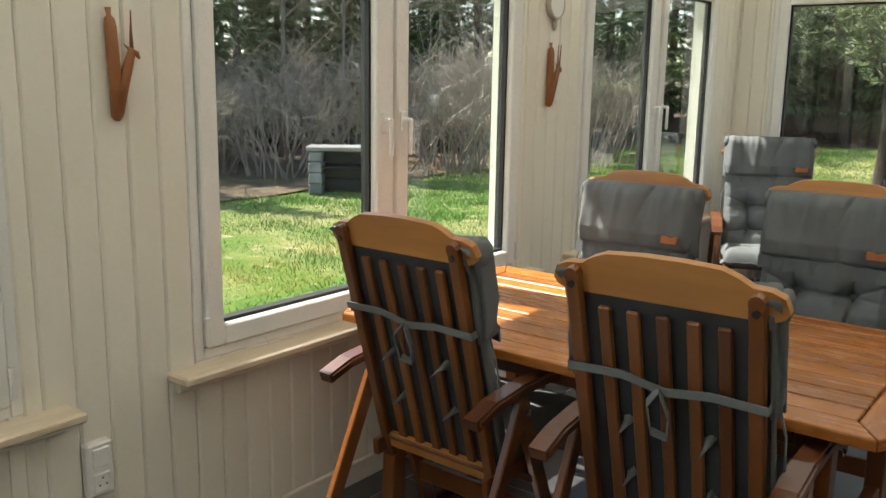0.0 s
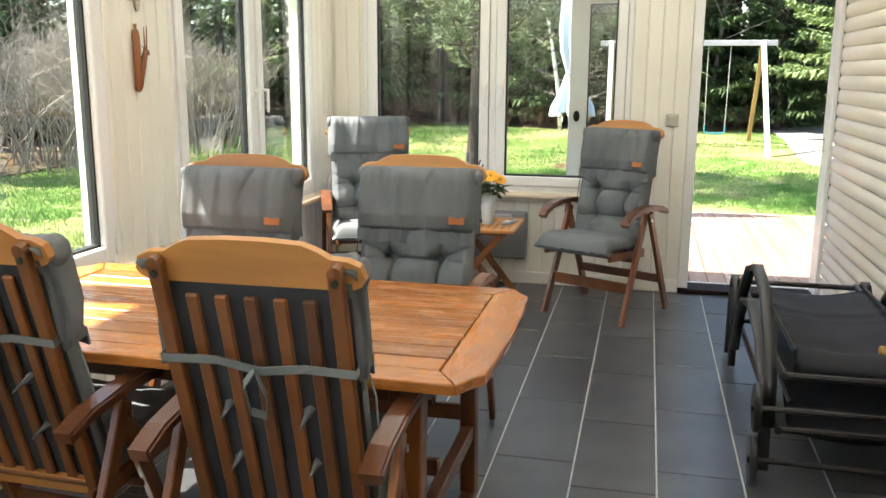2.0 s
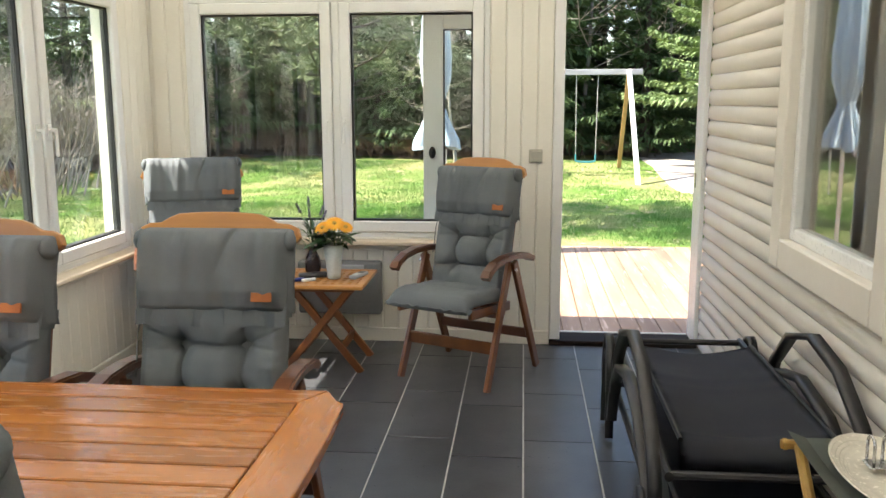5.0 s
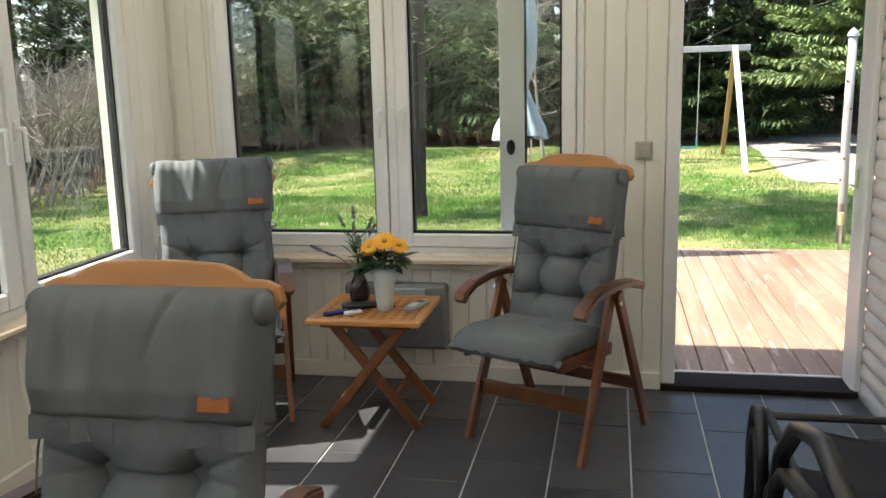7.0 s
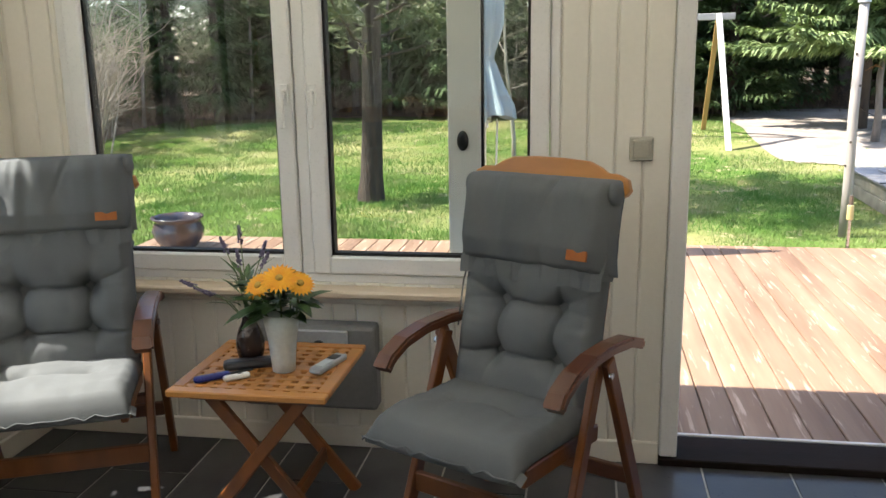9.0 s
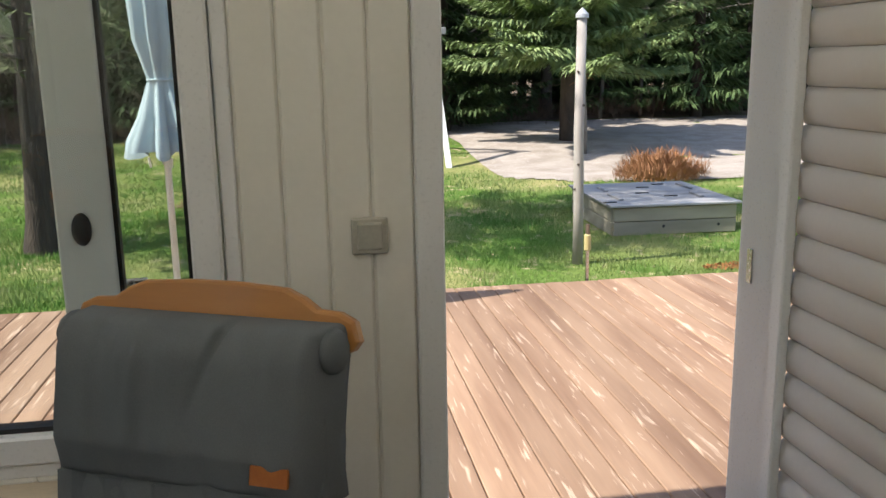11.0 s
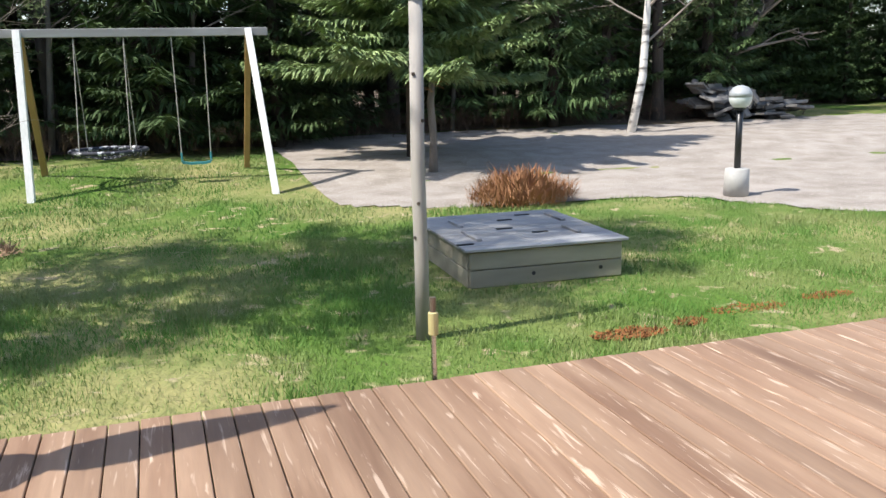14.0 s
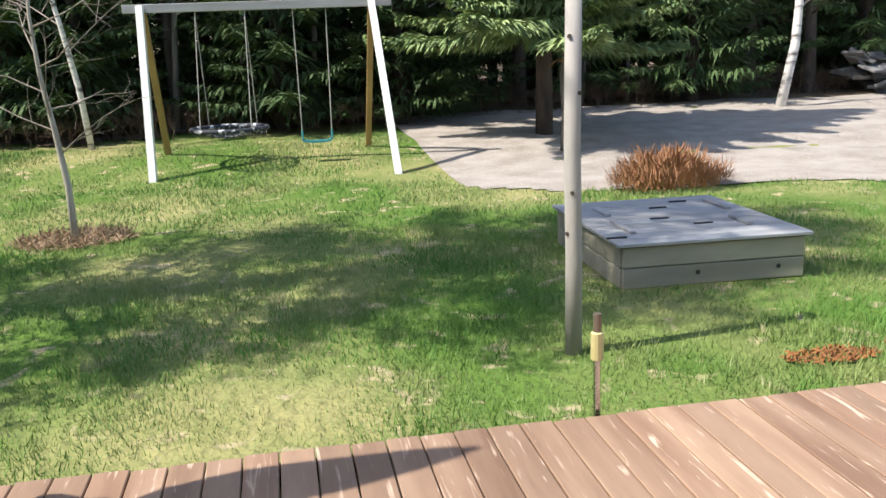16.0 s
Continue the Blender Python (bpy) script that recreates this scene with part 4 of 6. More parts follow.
part("button", slab((0.014, 0.010, 0.003), (0.01, 0, 0.0185), (0, 0, 0), 0.001), M_DARKPLASTIC, whitebit)

# grey heater under the far window
M_HEATER = surface("grey_enamel", (0.21, 0.215, 0.215), (0.18, 0.185, 0.185), 6, 0.5, bump=0.05)
heat = thing("wall_heater", pose(-0.96, 6.735, 0.19), "low grey wall heater fixed to the panelling under the window", "heater")
part("casing", slab((0.52, 0.085, 0.33), (0, -0.044, 0.165), (0, 0, 0), 0.016, segments=2), M_HEATER, heat)
part("end_cap", slab((0.20, 0.012, 0.11), (0.06, -0.094, 0.26), (0, 0, 0), 0.005), M_GREYPLASTIC, heat, "pale control panel")
part("knob", tube([(0.05, -0.100, 0.26), (0.05, -0.112, 0.26)], 0.020, 14), M_DARKPLASTIC, heat)

# switch and socket
sw = thing("light_switch", pose(0.236, 6.748, 1.165), "beige square light switch on the panelled wall", "light switch")
M_BEIGE = surface("beige_plastic", (0.50, 0.48, 0.40), (0.46, 0.44, 0.37), 10, 0.4, bump=0.02)
part("plate", slab((0.080, 0.012, 0.082), (0, -0.006, 0), (0, 0, 0), 0.004), M_BEIGE, sw)
part("rocker", slab((0.056, 0.012, 0.060), (0, -0.014, 0), (4, 0, 0), 0.003), M_BEIGE, sw)
so = thing("wall_socket", FRAME_LEFT @ pose(1.93, 0, 0.43), "white double wall socket on the panelling", "wall socket")
part("plate", slab((0.078, 0.034, 0.155), (0, -0.017, 0), (0, 0, 0), 0.006), M_PVC, so)
for k in (-1, 1):
    part("insert", slab((0.052, 0.008, 0.056), (0, -0.036, k * 0.036), (0, 0, 0), 0.006), M_PVC, so)
for dx, dz in ((-0.010, -0.042), (0.010, -0.042), (0, -0.022)):
    part("pin_hole", tube([(dx, -0.0395, dz), (dx, -0.041, dz)], 0.003, 6), M_DARKPLASTIC, so)


# antelope carvings
M_CARVED = surface("carved_reddish_wood", (0.33, 0.125, 0.040), (0.20, 0.07, 0.024), 9, 0.4, (1, 1, 0.2), 40, 0.1, coat=0.1)


def carving(y, z, lean):
    """A slim wall carving: an upright stick with a long-necked antelope head growing out of it."""
    bm = tube([(0, -0.016, 0), (0, -0.018, 0.012), (0.0, -0.018, 0.10), (-0.006, -0.018, 0.24), (-0.008, -0.018, 0.262), (-0.008, -0.017, 0.270), (-0.009, -0.016, 0.290)], [0.008, 0.016, 0.017, 0.016, 0.013, 0.006, 0.008], 10)
    tube([(0.004, -0.020, 0.02), (0.016, -0.026, 0.09), (0.034, -0.030, 0.150), (0.046, -0.032, 0.185), (0.056, -0.034, 0.176), (0.064, -0.035, 0.162)], [0.014, 0.016, 0.013, 0.011, 0.008, 0.003], 10, bm)
    for s in (-1, 1):
        tube([(0.044, -0.032 + s * 0.004, 0.188), (0.044 + s * 0.004, -0.032 + s * 0.008, 0.225), (0.046 + s * 0.008, -0.032 + s * 0.012, 0.285)], [0.0036, 0.0032, 0.0015], 6, bm)
    tube([(0.040, -0.030, 0.184), (0.026, -0.024, 0.200)], [0.005, 0.001], 6, bm)
    ob = single("wood_carving", bm, M_CARVED, FRAME_LEFT @ pose(y, 0, z, 0, lean, 0), "slender reddish wooden antelope carving hung on the wall", "carving", "antelope carvings", smooth=True)
    return ob


carving(2.048, 1.372, 0)
carving(4.255, 1.378, 2)
clock = thing("barometer", FRAME_LEFT @ pose(4.29, 0, 1.84), "round pale green barometer hung on the panelled wall", "barometer")
part("case", put(lathe([(0.066, 0), (0.072, 0.008), (0.072, 0.020), (0.064, 0.028), (0.058, 0.024)], 28), pose(0, 0, 0, 90, 0, 0)), M_BEIGE, clock, "", True)
part("dial", put(lathe([(0.057, 0.020), (0.057, 0.0245)], 28), pose(0, 0, 0, 90, 0, 0)), M_PVC, clock)
part("drop", tube([(0, -0.012, -0.072), (0, -0.012, -0.10), (0, -0.012, -0.118)], [0.014, 0.012, 0.004], 10), M_BEIGE, clock)


# ---- stacked sun loungers by the house wall ----
def lounger(z, arch, label, top_sling):
    l = thing("sun_lounger", pose(0, 0, 0), label, "sun lounger", "stacked sun loungers")
    for x, s in ((0.548, -1), (1.165, 1)):
        part("side_arch", strip([(x, y, h) for y, h in arch], 0.042, 0.022), M_BLACK, l, "bent flat armrest hoop", True)
        part("frame_rail", tube([(x + s * -0.035, 3.98, z - 0.02), (x + s * -0.035, 5.45, z - 0.02)], 0.014, 8), M_BLACK, l)
        loop = [(x, 5.40 + 0.11 * math.cos(a), max(0.012 if z < 0.3 else 0.2, z - 0.22) + 0.33 * max(0.0, math.sin(a)) * (1 if z < 0.3 else 0.62)) for a in (math.pi * k / 10 for k in range(11))]
        part("foot_hoop", strip(loop, 0.036, 0.020), M_BLACK, l, "", True)
    wz = 0.082 if z < 0.3 else 0.262
    for x in (0.505, 1.20):
        w = part("wheel", put(lathe([(0.080, -0.010), (0.082, 0), (0.080, 0.010), (0.045, 0.012), (0.04, 0.007)], 26), pose(x, 3.99, wz, 0, 90, 0)), M_BLACK, l, "", True)
        part("hub", tube([(x - 0.02, 3.99, wz), (x + 0.02, 3.99, wz)], 0.013, 10), M_BLACK, w)
    part("axle", tube([(0.515, 3.99, wz), (1.20, 3.99, wz)], 0.011, 8), M_BLACK, l)
    part("crossbar", tube([(0.585, 4.02, z - 0.03), (1.13, 4.02, z - 0.03)], 0.012, 8), M_BLACK, l)
    part("crossbar", tube([(0.585, 5.42, z - 0.02), (1.13, 5.42, z - 0.02)], 0.012, 8), M_BLACK, l)
    bm = bmesh.new()
    cols, rows = 14, 30
    grid = []
    for j in range(rows + 1):
        f = j / rows
        if top_sling:
            y, h = (4.20 + (5.28 - 4.20) * f, z)
            if f < 0.06:
                y, h = 4.20 - 0.01 * math.sin(f / 0.06 * 3.1), z - 0.085 + f / 0.06 * 0.085
        else:
            y, h = 4.02 + 1.44 * f, z + 0.01 - 0.10 * math.exp(-((f - 0.12) / 0.12) ** 2)
        row = []
        for i in range(cols + 1):
            u = i / cols * 2 - 1
            sag = -0.030 * (1 - u * u) + 0.006 * noise.noise((u * 2, f * 7, z * 9)) + 0.004 * math.sin(f * 60) * (1 if abs(f - 0.62) < 0.06 else 0)
            row.append(bm.verts.new((0.895 + u * 0.242, y, h + sag * min(1, f * 8))))
        grid.append(row)
    for j in range(rows):
        for i in range(cols):
            bm.faces.new((grid[j][i], grid[j][i + 1], grid[j + 1][i + 1], grid[j + 1][i]))
    bmesh.ops.solidify(bm, geom=bm.faces[:], thickness=0.006)
    sling = part("sling", bm, M_MESH, l, "black woven sling fabric", True)
    for s in (-1, 1):
        part("piping", tube([(0.895 + s * 0.242, grid_y, z + 0.004) for grid_y in (4.20, 4.6, 5.0, 5.28)], 0.008, 6), M_BLACK, sling)
    for ob in l.children_recursive:
        ob.data.transform(Matrix.Translation((0.01, -0.07, 0)) @ Matrix.Diagonal((1, 1, 1.12, 1)))
    return l


lounger(0.215, [(4.04, 0.03), (4.06, 0.16), (4.16, 0.30), (4.40, 0.41), (4.70, 0.445), (4.95, 0.40), (5.12, 0.28), (5.20, 0.12)], "black sun lounger at the bottom of the stack", False)
lounger(0.40, [(3.99, 0.20), (4.01, 0.34), (4.12, 0.47), (4.34, 0.575), (4.60, 0.61), (4.84, 0.555), (5.02, 0.42), (5.10, 0.26)], "black sun lounger stacked on top of another", True)

# ---- butler tray on bamboo legs ----
M_BAMBOO = surface("bamboo_cane", (0.52, 0.32, 0.09), (0.40, 0.22, 0.055), 12, 0.35, (1, 1, 0.3), 40, 0.1)
M_TRAY = surface("grey_green_canvas", (0.20, 0.225, 0.195), (0.15, 0.17, 0.15), 5, 0.85, fine=200, bump=0.2)
M_PORCELAIN = surface("cream_glazed_ceramic", (0.74, 0.70, 0.60), (0.68, 0.63, 0.53), 5, 0.25, bump=0.02)
tray = thing("folding_tray_table", pose(1.045, 3.52, 0), "folding bamboo tray table with grey-green canvas top", "tray table")
TZ = 0.57
for y in (-0.31, 0.31):
    part("rail", tube([(-0.17, y, TZ), (0.15, y, TZ)], 0.014, 10), M_BAMBOO, tray)
    for k in (-0.16, 0.0, 0.13):
        part("node_ring", tube([(k - 0.004, y, TZ), (k + 0.004, y, TZ)], 0.0165, 10), M_BAMBOO, tray)
for x in (-0.125, 0.125):
    part("leg", tube([(x, -0.29, 0.0), (x, -0.02, 0.27), (x, 0.30, TZ)], [0.017, 0.016, 0.015], 10), M_BAMBOO, tray)
    part("leg", tube([(x * 0.78, 0.29, 0.0), (x * 0.78, 0.0, 0.27), (x * 0.78, -0.30, TZ)], [0.017, 0.016, 0.015], 10), M_BAMBOO, tray)
part("spreader", tube([(-0.125, -0.17, 0.13), (0.125, -0.17, 0.13)], 0.010, 8), M_BAMBOO, tray)
part("spreader", tube([(-0.10, 0.17, 0.13), (0.10, 0.17, 0.13)], 0.010, 8), M_BAMBOO, tray)
bm = bmesh.new()
grid = [[bm.verts.new((-0.155 + 0.30 * i / 6, -0.315 + 0.63 * j / 14, TZ + 0.018 - 0.012 * math.sin(math.pi * j / 14) + (0.02 if i in (0, 6) else 0))) for i in range(7)] for j in range(15)]
for j in range(14):
    for i in range(6):
        bm.faces.new((grid[j][i], grid[j][i + 1], grid[j + 1][i + 1], grid[j + 1][i]))
bmesh.ops.solidify(bm, geom=bm.faces[:], thickness=-0.004)
part("canvas_top", bm, M_TRAY, tray, "grey-green canvas tray sheet")

dish = thing("serving_dish", pose(1.055, 3.54, TZ + 0.0125), "cream ceramic dish with ridged rim lying on the tray", "dish")
prof = [(0.05, 0.0), (0.09, 0.002)]
for k in range(7):
    prof += [(0.150 + k * 0.016, 0.008 + k * 0.004), (0.158 + k * 0.016, 0.014 + k * 0.004)]
prof += [(0.262, 0.036), (0.150, 0.010), (0.06, 0.008)]
bm = lathe(prof, 48)
bm.transform(Matrix.Diagonal((0.50, 1.0, 1.0, 1)))
part("bowl", bm, M_PORCELAIN, dish, "ridged cream dish", True)
rack = thing("toast_rack", pose(1.08, 3.62, TZ + 0.034), "small chromed wire toast rack standing in the dish", "toast rack")
part("base", slab((0.13, 0.055, 0.008), (0, 0, 0.004), (0, 0, 0), 0.003), M_STEEL, rack)
for k in range(4):
    x = -0.055 + k * 0.037
    arc = [(x, -0.022, 0.006), (x, -0.022, 0.055)] + [(x, 0.022 * math.sin(a), 0.055 + 0.022 * math.cos(a)) for a in (math.pi * (q / 6 - 0.5) for q in range(7))] + [(x, 0.022, 0.055), (x, 0.022, 0.006)]
    part("wire_loop", tube(arc, 0.004, 6), M_STEEL, rack, "", True)

# ---- things outside ----
# the garden door, swung right round against the outer wall
leaf = thing("garden_door", pose(0, 6.968, 0), "white glazed garden door folded back against the outside wall", "door")
bm = bmesh.new()
for a, b, c, d in ((-0.465, -0.340, 0.02, 2.05), (0.258, 0.384, 0.02, 2.05), (-0.340, 0.258, 0.02, 0.25), (-0.340, 0.258, 1.93, 2.05)):
    span(a, b, -0.024, 0.024, c, d, 0.005, bm)
part("leaf_frame", bm, M_PVC, leaf)
bm = bmesh.new()
for a, b, c, d in ((-0.340, -0.330, 0.25, 1.93), (0.248, 0.258, 0.25, 1.93), (-0.330, 0.248, 0.25, 0.26), (-0.330, 0.248, 1.92, 1.93)):
    span(a, b, -0.014, 0.014, c, d, 0, bm)
part("gasket", bm, M_GASKET, leaf)
door_pane = part("pane", span(-0.332, 0.250, -0.003, 0.003, 0.258, 1.922, 0), M_GLASS, leaf, "clear door pane")
door_pane.visible_shadow = False
part("escutcheon", put(lathe([(0.026, 0), (0.030, 0.004), (0.028, 0.012), (0.012, 0.016)], 18), pose(-0.408, -0.024, 1.172, 90, 0, 0) @ Matrix.Diagonal((0.75, 1.3, 1, 1))), M_BLACK, leaf, "dark oval lock rose", True)
bm = tube([(-0.40, 0.024, 1.02), (-0.40, 0.060, 1.02), (-0.29, 0.066, 1.02)], 0.010, 8)
part("handle", bm, M_STEEL, leaf)
for z in (0.25, 1.05, 1.85):
    part("hinge", tube([(0.392, -0.03, z - 0.05), (0.392, -0.03, z + 0.05)], 0.010, 8), M_PVC, leaf)

# closed parasol
M_PARASOL = surface("pale_blue_parasol_cloth", (0.46, 0.56, 0.60), (0.36, 0.46, 0.50), 5, 0.85, fine=120, bump=0.15)
um = thing("parasol", pose(-0.73, 10.37, -0.06), "closed pale blue garden parasol on a white pole", "parasol")
part("base", lathe([(0.24, 0), (0.25, 0.02), (0.24, 0.06), (0.10, 0.085), (0.05, 0.10)], 28), M_CONCRETE, um, "round concrete foot", True)
part("pole", tube([(0, 0, 0.05), (0, 0, 3.20)], 0.021, 12), M_PVC, um, "white pole", True)
bm = bmesh.new()
rings = []
for z, r, deep in ((1.10, 0.185, 0.45), (1.16, 0.175, 0.42), (1.30, 0.125, 0.35), (1.46, 0.085, 0.25), (1.52, 0.072, 0.10), (1.58, 0.085, 0.22), (1.75, 0.125, 0.32), (2.0, 0.135, 0.32), (2.4, 0.115, 0.28), (2.8, 0.08, 0.2), (3.08, 0.045, 0.1), (3.16, 0.02, 0.0)):
    ring = []
    for k in range(48):
        a = 2 * math.pi * k / 48
        rr = r * (1 + deep * math.sin(a * 8 + z * 1.4) * (0.8 + 0.4 * noise.noise((math.cos(a), math.sin(a), z))))
        drop = -0.05 * max(0.0, math.sin(a * 4 + 1)) if z < 1.12 else 0
        ring.append(bm.verts.new((rr * math.cos(a), rr * math.sin(a), z + drop)))
    rings.append(ring)
for a, b in zip(rings, rings[1:]):
    for k in range(48):
        bm.faces.new((a[k], a[(k + 1) % 48], b[(k + 1) % 48], b[k]))
part("canopy", bm, M_PARASOL, um, "folded pale blue canopy", True)
part("tie", tube([(0.075 * math.cos(2 * math.pi * k / 16), 0.075 * math.sin(2 * math.pi * k / 16), 1.52) for k in range(17)], 0.010, 6), M_PARASOL, um)
for k in range(4):
    a = k * math.pi / 2 + 0.4
    part("rib_tip", tube([(0.11 * math.cos(a), 0.11 * math.sin(a), 1.06), (0.10 * math.cos(a), 0.10 * math.sin(a), 0.62 if k == 0 else 1.0)], 0.008, 6), M_PVC, um)

# glazed bowl on the deck
M_POT = surface("blue_brown_glaze", (0.055, 0.060, 0.085), (0.10, 0.065, 0.045), 6, 0.18, bump=0.03)
bowl = thing("planter_bowl", pose(-3.31, 10.36, -0.06), "round dark glazed planter bowl standing on the deck", "planter")
part("bowl", lathe([(0.13, 0), (0.15, 0.015), (0.205, 0.10), (0.215, 0.16), (0.19, 0.215), (0.185, 0.235), (0.215, 0.250), (0.215, 0.265), (0.195, 0.265), (0.175, 0.22), (0.16, 0.10)], 36), M_POT, bowl, "", True)
part("soil", lathe([(0.165, 0.150), (0.165, 0.185)], 24), M_FLOORLITTER, bowl)

# torch post at the deck's edge and the old wash-line pole
torch = thing("garden_torch", pose(2.13, 10.875, -0.18), "slim steel garden torch with yellowed sleeve at the deck's edge", "garden torch")
part("stake", tube([(0, 0, -0.1), (0, 0, 0.37)], 0.016, 10), M_STEEL, torch)
part("sleeve", tube([(0, 0, 0.34), (0, 0, 0.345), (0, 0, 0.455), (0, 0, 0.46)], [0.020, 0.026, 0.026, 0.020], 12), surface("yellowed_plastic", (0.52, 0.46, 0.22), (0.45, 0.39, 0.18), 8, 0.4), torch, "yellowed plastic sleeve")
part("top_tube", tube([(0, 0, 0.455), (0, 0, 0.535)], 0.017, 10), surface("brown_grey_metal", (0.25, 0.20, 0.16), None, 8, 0.4, metal=0.6), torch)
pole = thing("wooden_pole", pose(2.37, 11.85, -0.18), "weathered round wooden pole with pale cap in the lawn", "pole")
part("shaft", tube([(0, 0, -0.2), (0.004, 0, 0.5), (-0.004, 0, 1.1), (0.008, 0, 2.06)], [0.046, 0.044, 0.043, 0.041], 14), M_GREYPOLE, pole, "", True)
part("cap", tube([(0.008, 0, 2.05), (0.008, 0, 2.08), (0.008, 0, 2.13)], [0.056, 0.052, 0.006], 14), M_GREYPLASTIC, pole, "pointed grey cap")
for z, a in ((0.65, 3.6), (0.86, 4.3), (1.35, 5.2), (1.62, 4.0)):
    part("knot", tube([(0.040 * math.cos(a), 0.040 * math.sin(a), z), (0.047 * math.cos(a), 0.047 * math.sin(a), z)], 0.011, 8), M_BARK, pole, "dark knot")

# lidded sandbox
box = thing("sandbox", pose(3.73, 13.60, -0.18, 0, 0, -2.0), "weathered grey wooden sandbox with closed plank lid on the lawn", "sandbox")
hx, hy = 0.635, 0.73
for s in (-1, 1):
    for k in range(2):
        part("side_board", slab((2 * hx, 0.03, 0.135), (0, s * hy, 0.075 + k * 0.142), (0, 0, 0), 0.005), M_BOXWOOD, box)
        part("side_board", slab((0.03, 2 * hy - 0.034, 0.135), (s * hx, 0, 0.075 + k * 0.142), (0, 0, 0), 0.005), M_BOXWOOD, box)
    for r in (-1, 1):
        part("corner_post", slab((0.05, 0.05, 0.28), (s * (hx - 0.045), r * (hy - 0.045), 0.14), (0, 0, 0), 0.004), M_BOXWOOD, box)
for k in range(10):
    part("lid_plank", slab((2 * hx + 0.09, 0.152, 0.022), (0, -hy - 0.045 + 0.0775 + k * 0.155, 0.305), (0, 0, random.uniform(-0.15, 0.15)), 0.003), M_GREYWOOD, box)
for x, y, l in ((-0.47, -0.28, 0.42), (0.52, 0.32, 0.40), (-0.42, 0.30, 0.30), (0.40, -0.30, 0.30)):
    part("lid_batten", slab((0.045, l, 0.022), (x, y, 0.327), (0, 0, 0), 0.004), M_GREYWOOD, box)
for x, y in ((-0.10, -0.05), (0.12, -0.30), (0.05, 0.35), (-0.62, -0.58), (0.30, 0.55)):
    part("lid_hinge", slab((0.14, 0.028, 0.010), (x, y, 0.321), (0, 0, 0), 0.002), M_CHAR, box, "dark iron strap hinge")
for x in (-0.12, 0.45):
    part("plug", tube([(x, -hy - 0.014, 0.09), (x, -hy - 0.020, 0.09)], 0.016, 10), M_CHAR, box)

# swing frame
SWING = Matrix.Translation((2.6, 20.0, -0.05)) @ Matrix.Rotation(radians(-5), 4, "Z") @ Matrix.Translation((-2.6, 0, 0))
sw = thing("swing_set", SWING, "wooden swing frame with white posts and grey beam", "swing set")
beam = part("beam", slab((3.60, 0.085, 0.115), (0.80, 0, 2.12), (0, 0, 0), 0.006), M_GREYWOOD, sw, "weathered grey beam")
for xf, xt, yf, xr in ((-0.664, -0.76, -0.79, -0.81), (2.54, 2.32, -1.11, 2.19)):
    part("front_post", bar((xf, yf, -0.14), (xt, -0.07, 2.15), 0.095, 0.095), M_WHITEWOOD, sw, "white-painted front post")
    part("rear_post", bar((xr, 1.0, 0.0), (xt, 0.07, 2.10), 0.085, 0.085), M_YELLOWWOOD, sw, "brown impregnated rear post")
M_ROPE = surface("pale_rope", (0.40, 0.38, 0.34), (0.30, 0.28, 0.25), 40, 0.9)
M_TEAL = surface("turquoise_plastic", (0.05, 0.26, 0.27), None, 10, 0.4)
seat = thing("plank_swing", SWING @ pose(1.47, 0, 0.25), "turquoise plastic swing seat hung on ropes", "swing")
part("seat", strip([(-0.21, 0, 0.05), (-0.19, 0, 0.015), (-0.10, 0, 0), (0.10, 0, 0), (0.19, 0, 0.015), (0.21, 0, 0.05)], 0.14, 0.03, across=(0, 1, 0)), M_TEAL, seat)
for s in (-1, 1):
    part("rope", tube([(s * 0.205, 0, 0.04), (s * 0.215, 0, 0.9), (s * 0.225, 0, 1.82)], 0.008, 6), M_ROPE, seat)
    part("chain_cover", tube([(s * 0.206, 0, 0.06), (s * 0.207, 0, 0.16)], 0.016, 8), M_TEAL, seat)
M_NET = surface("black_white_net", (0.025, 0.027, 0.04), (0.35, 0.36, 0.38), 60, 0.8, contrast=(0.55, 0.6))
nest = thing("nest_swing", SWING @ pose(0.27, 0, 0.45), "round black and white net nest swing hung on ropes", "swing")
ring = [(0.52 * math.cos(2 * math.pi * k / 40), 0.52 * math.sin(2 * math.pi * k / 40), 0.03) for k in range(41)]
part("rim", tube(ring, 0.030, 8), surface("banded_padding", (0.50, 0.51, 0.53), (0.03, 0.032, 0.045), 9, 0.8, contrast=(0.40, 0.46)), nest, "padded rim", True)
bm = bmesh.new()
for k in range(15):
    d = -0.49 + k * 0.07
    h = math.sqrt(max(0.0, 0.25 - d * d))
    for swap in (0, 1):
        pts = [(d, -h, 0.02), (d, -h * 0.5, -0.04), (d, 0, -0.06), (d, h * 0.5, -0.04), (d, h, 0.02)]
        tube([(p[1], p[0], p[2]) if swap else p for p in pts], 0.008, 5, bm)
part("net", bm, M_NET, nest)
for s in (-1, 1):
    for r in (-1, 1):
        part("rope", tube([(s * 0.34, r * 0.38, 0.05), (s * 0.33, 0, 1.63)], 0.007, 6), M_ROPE, nest)

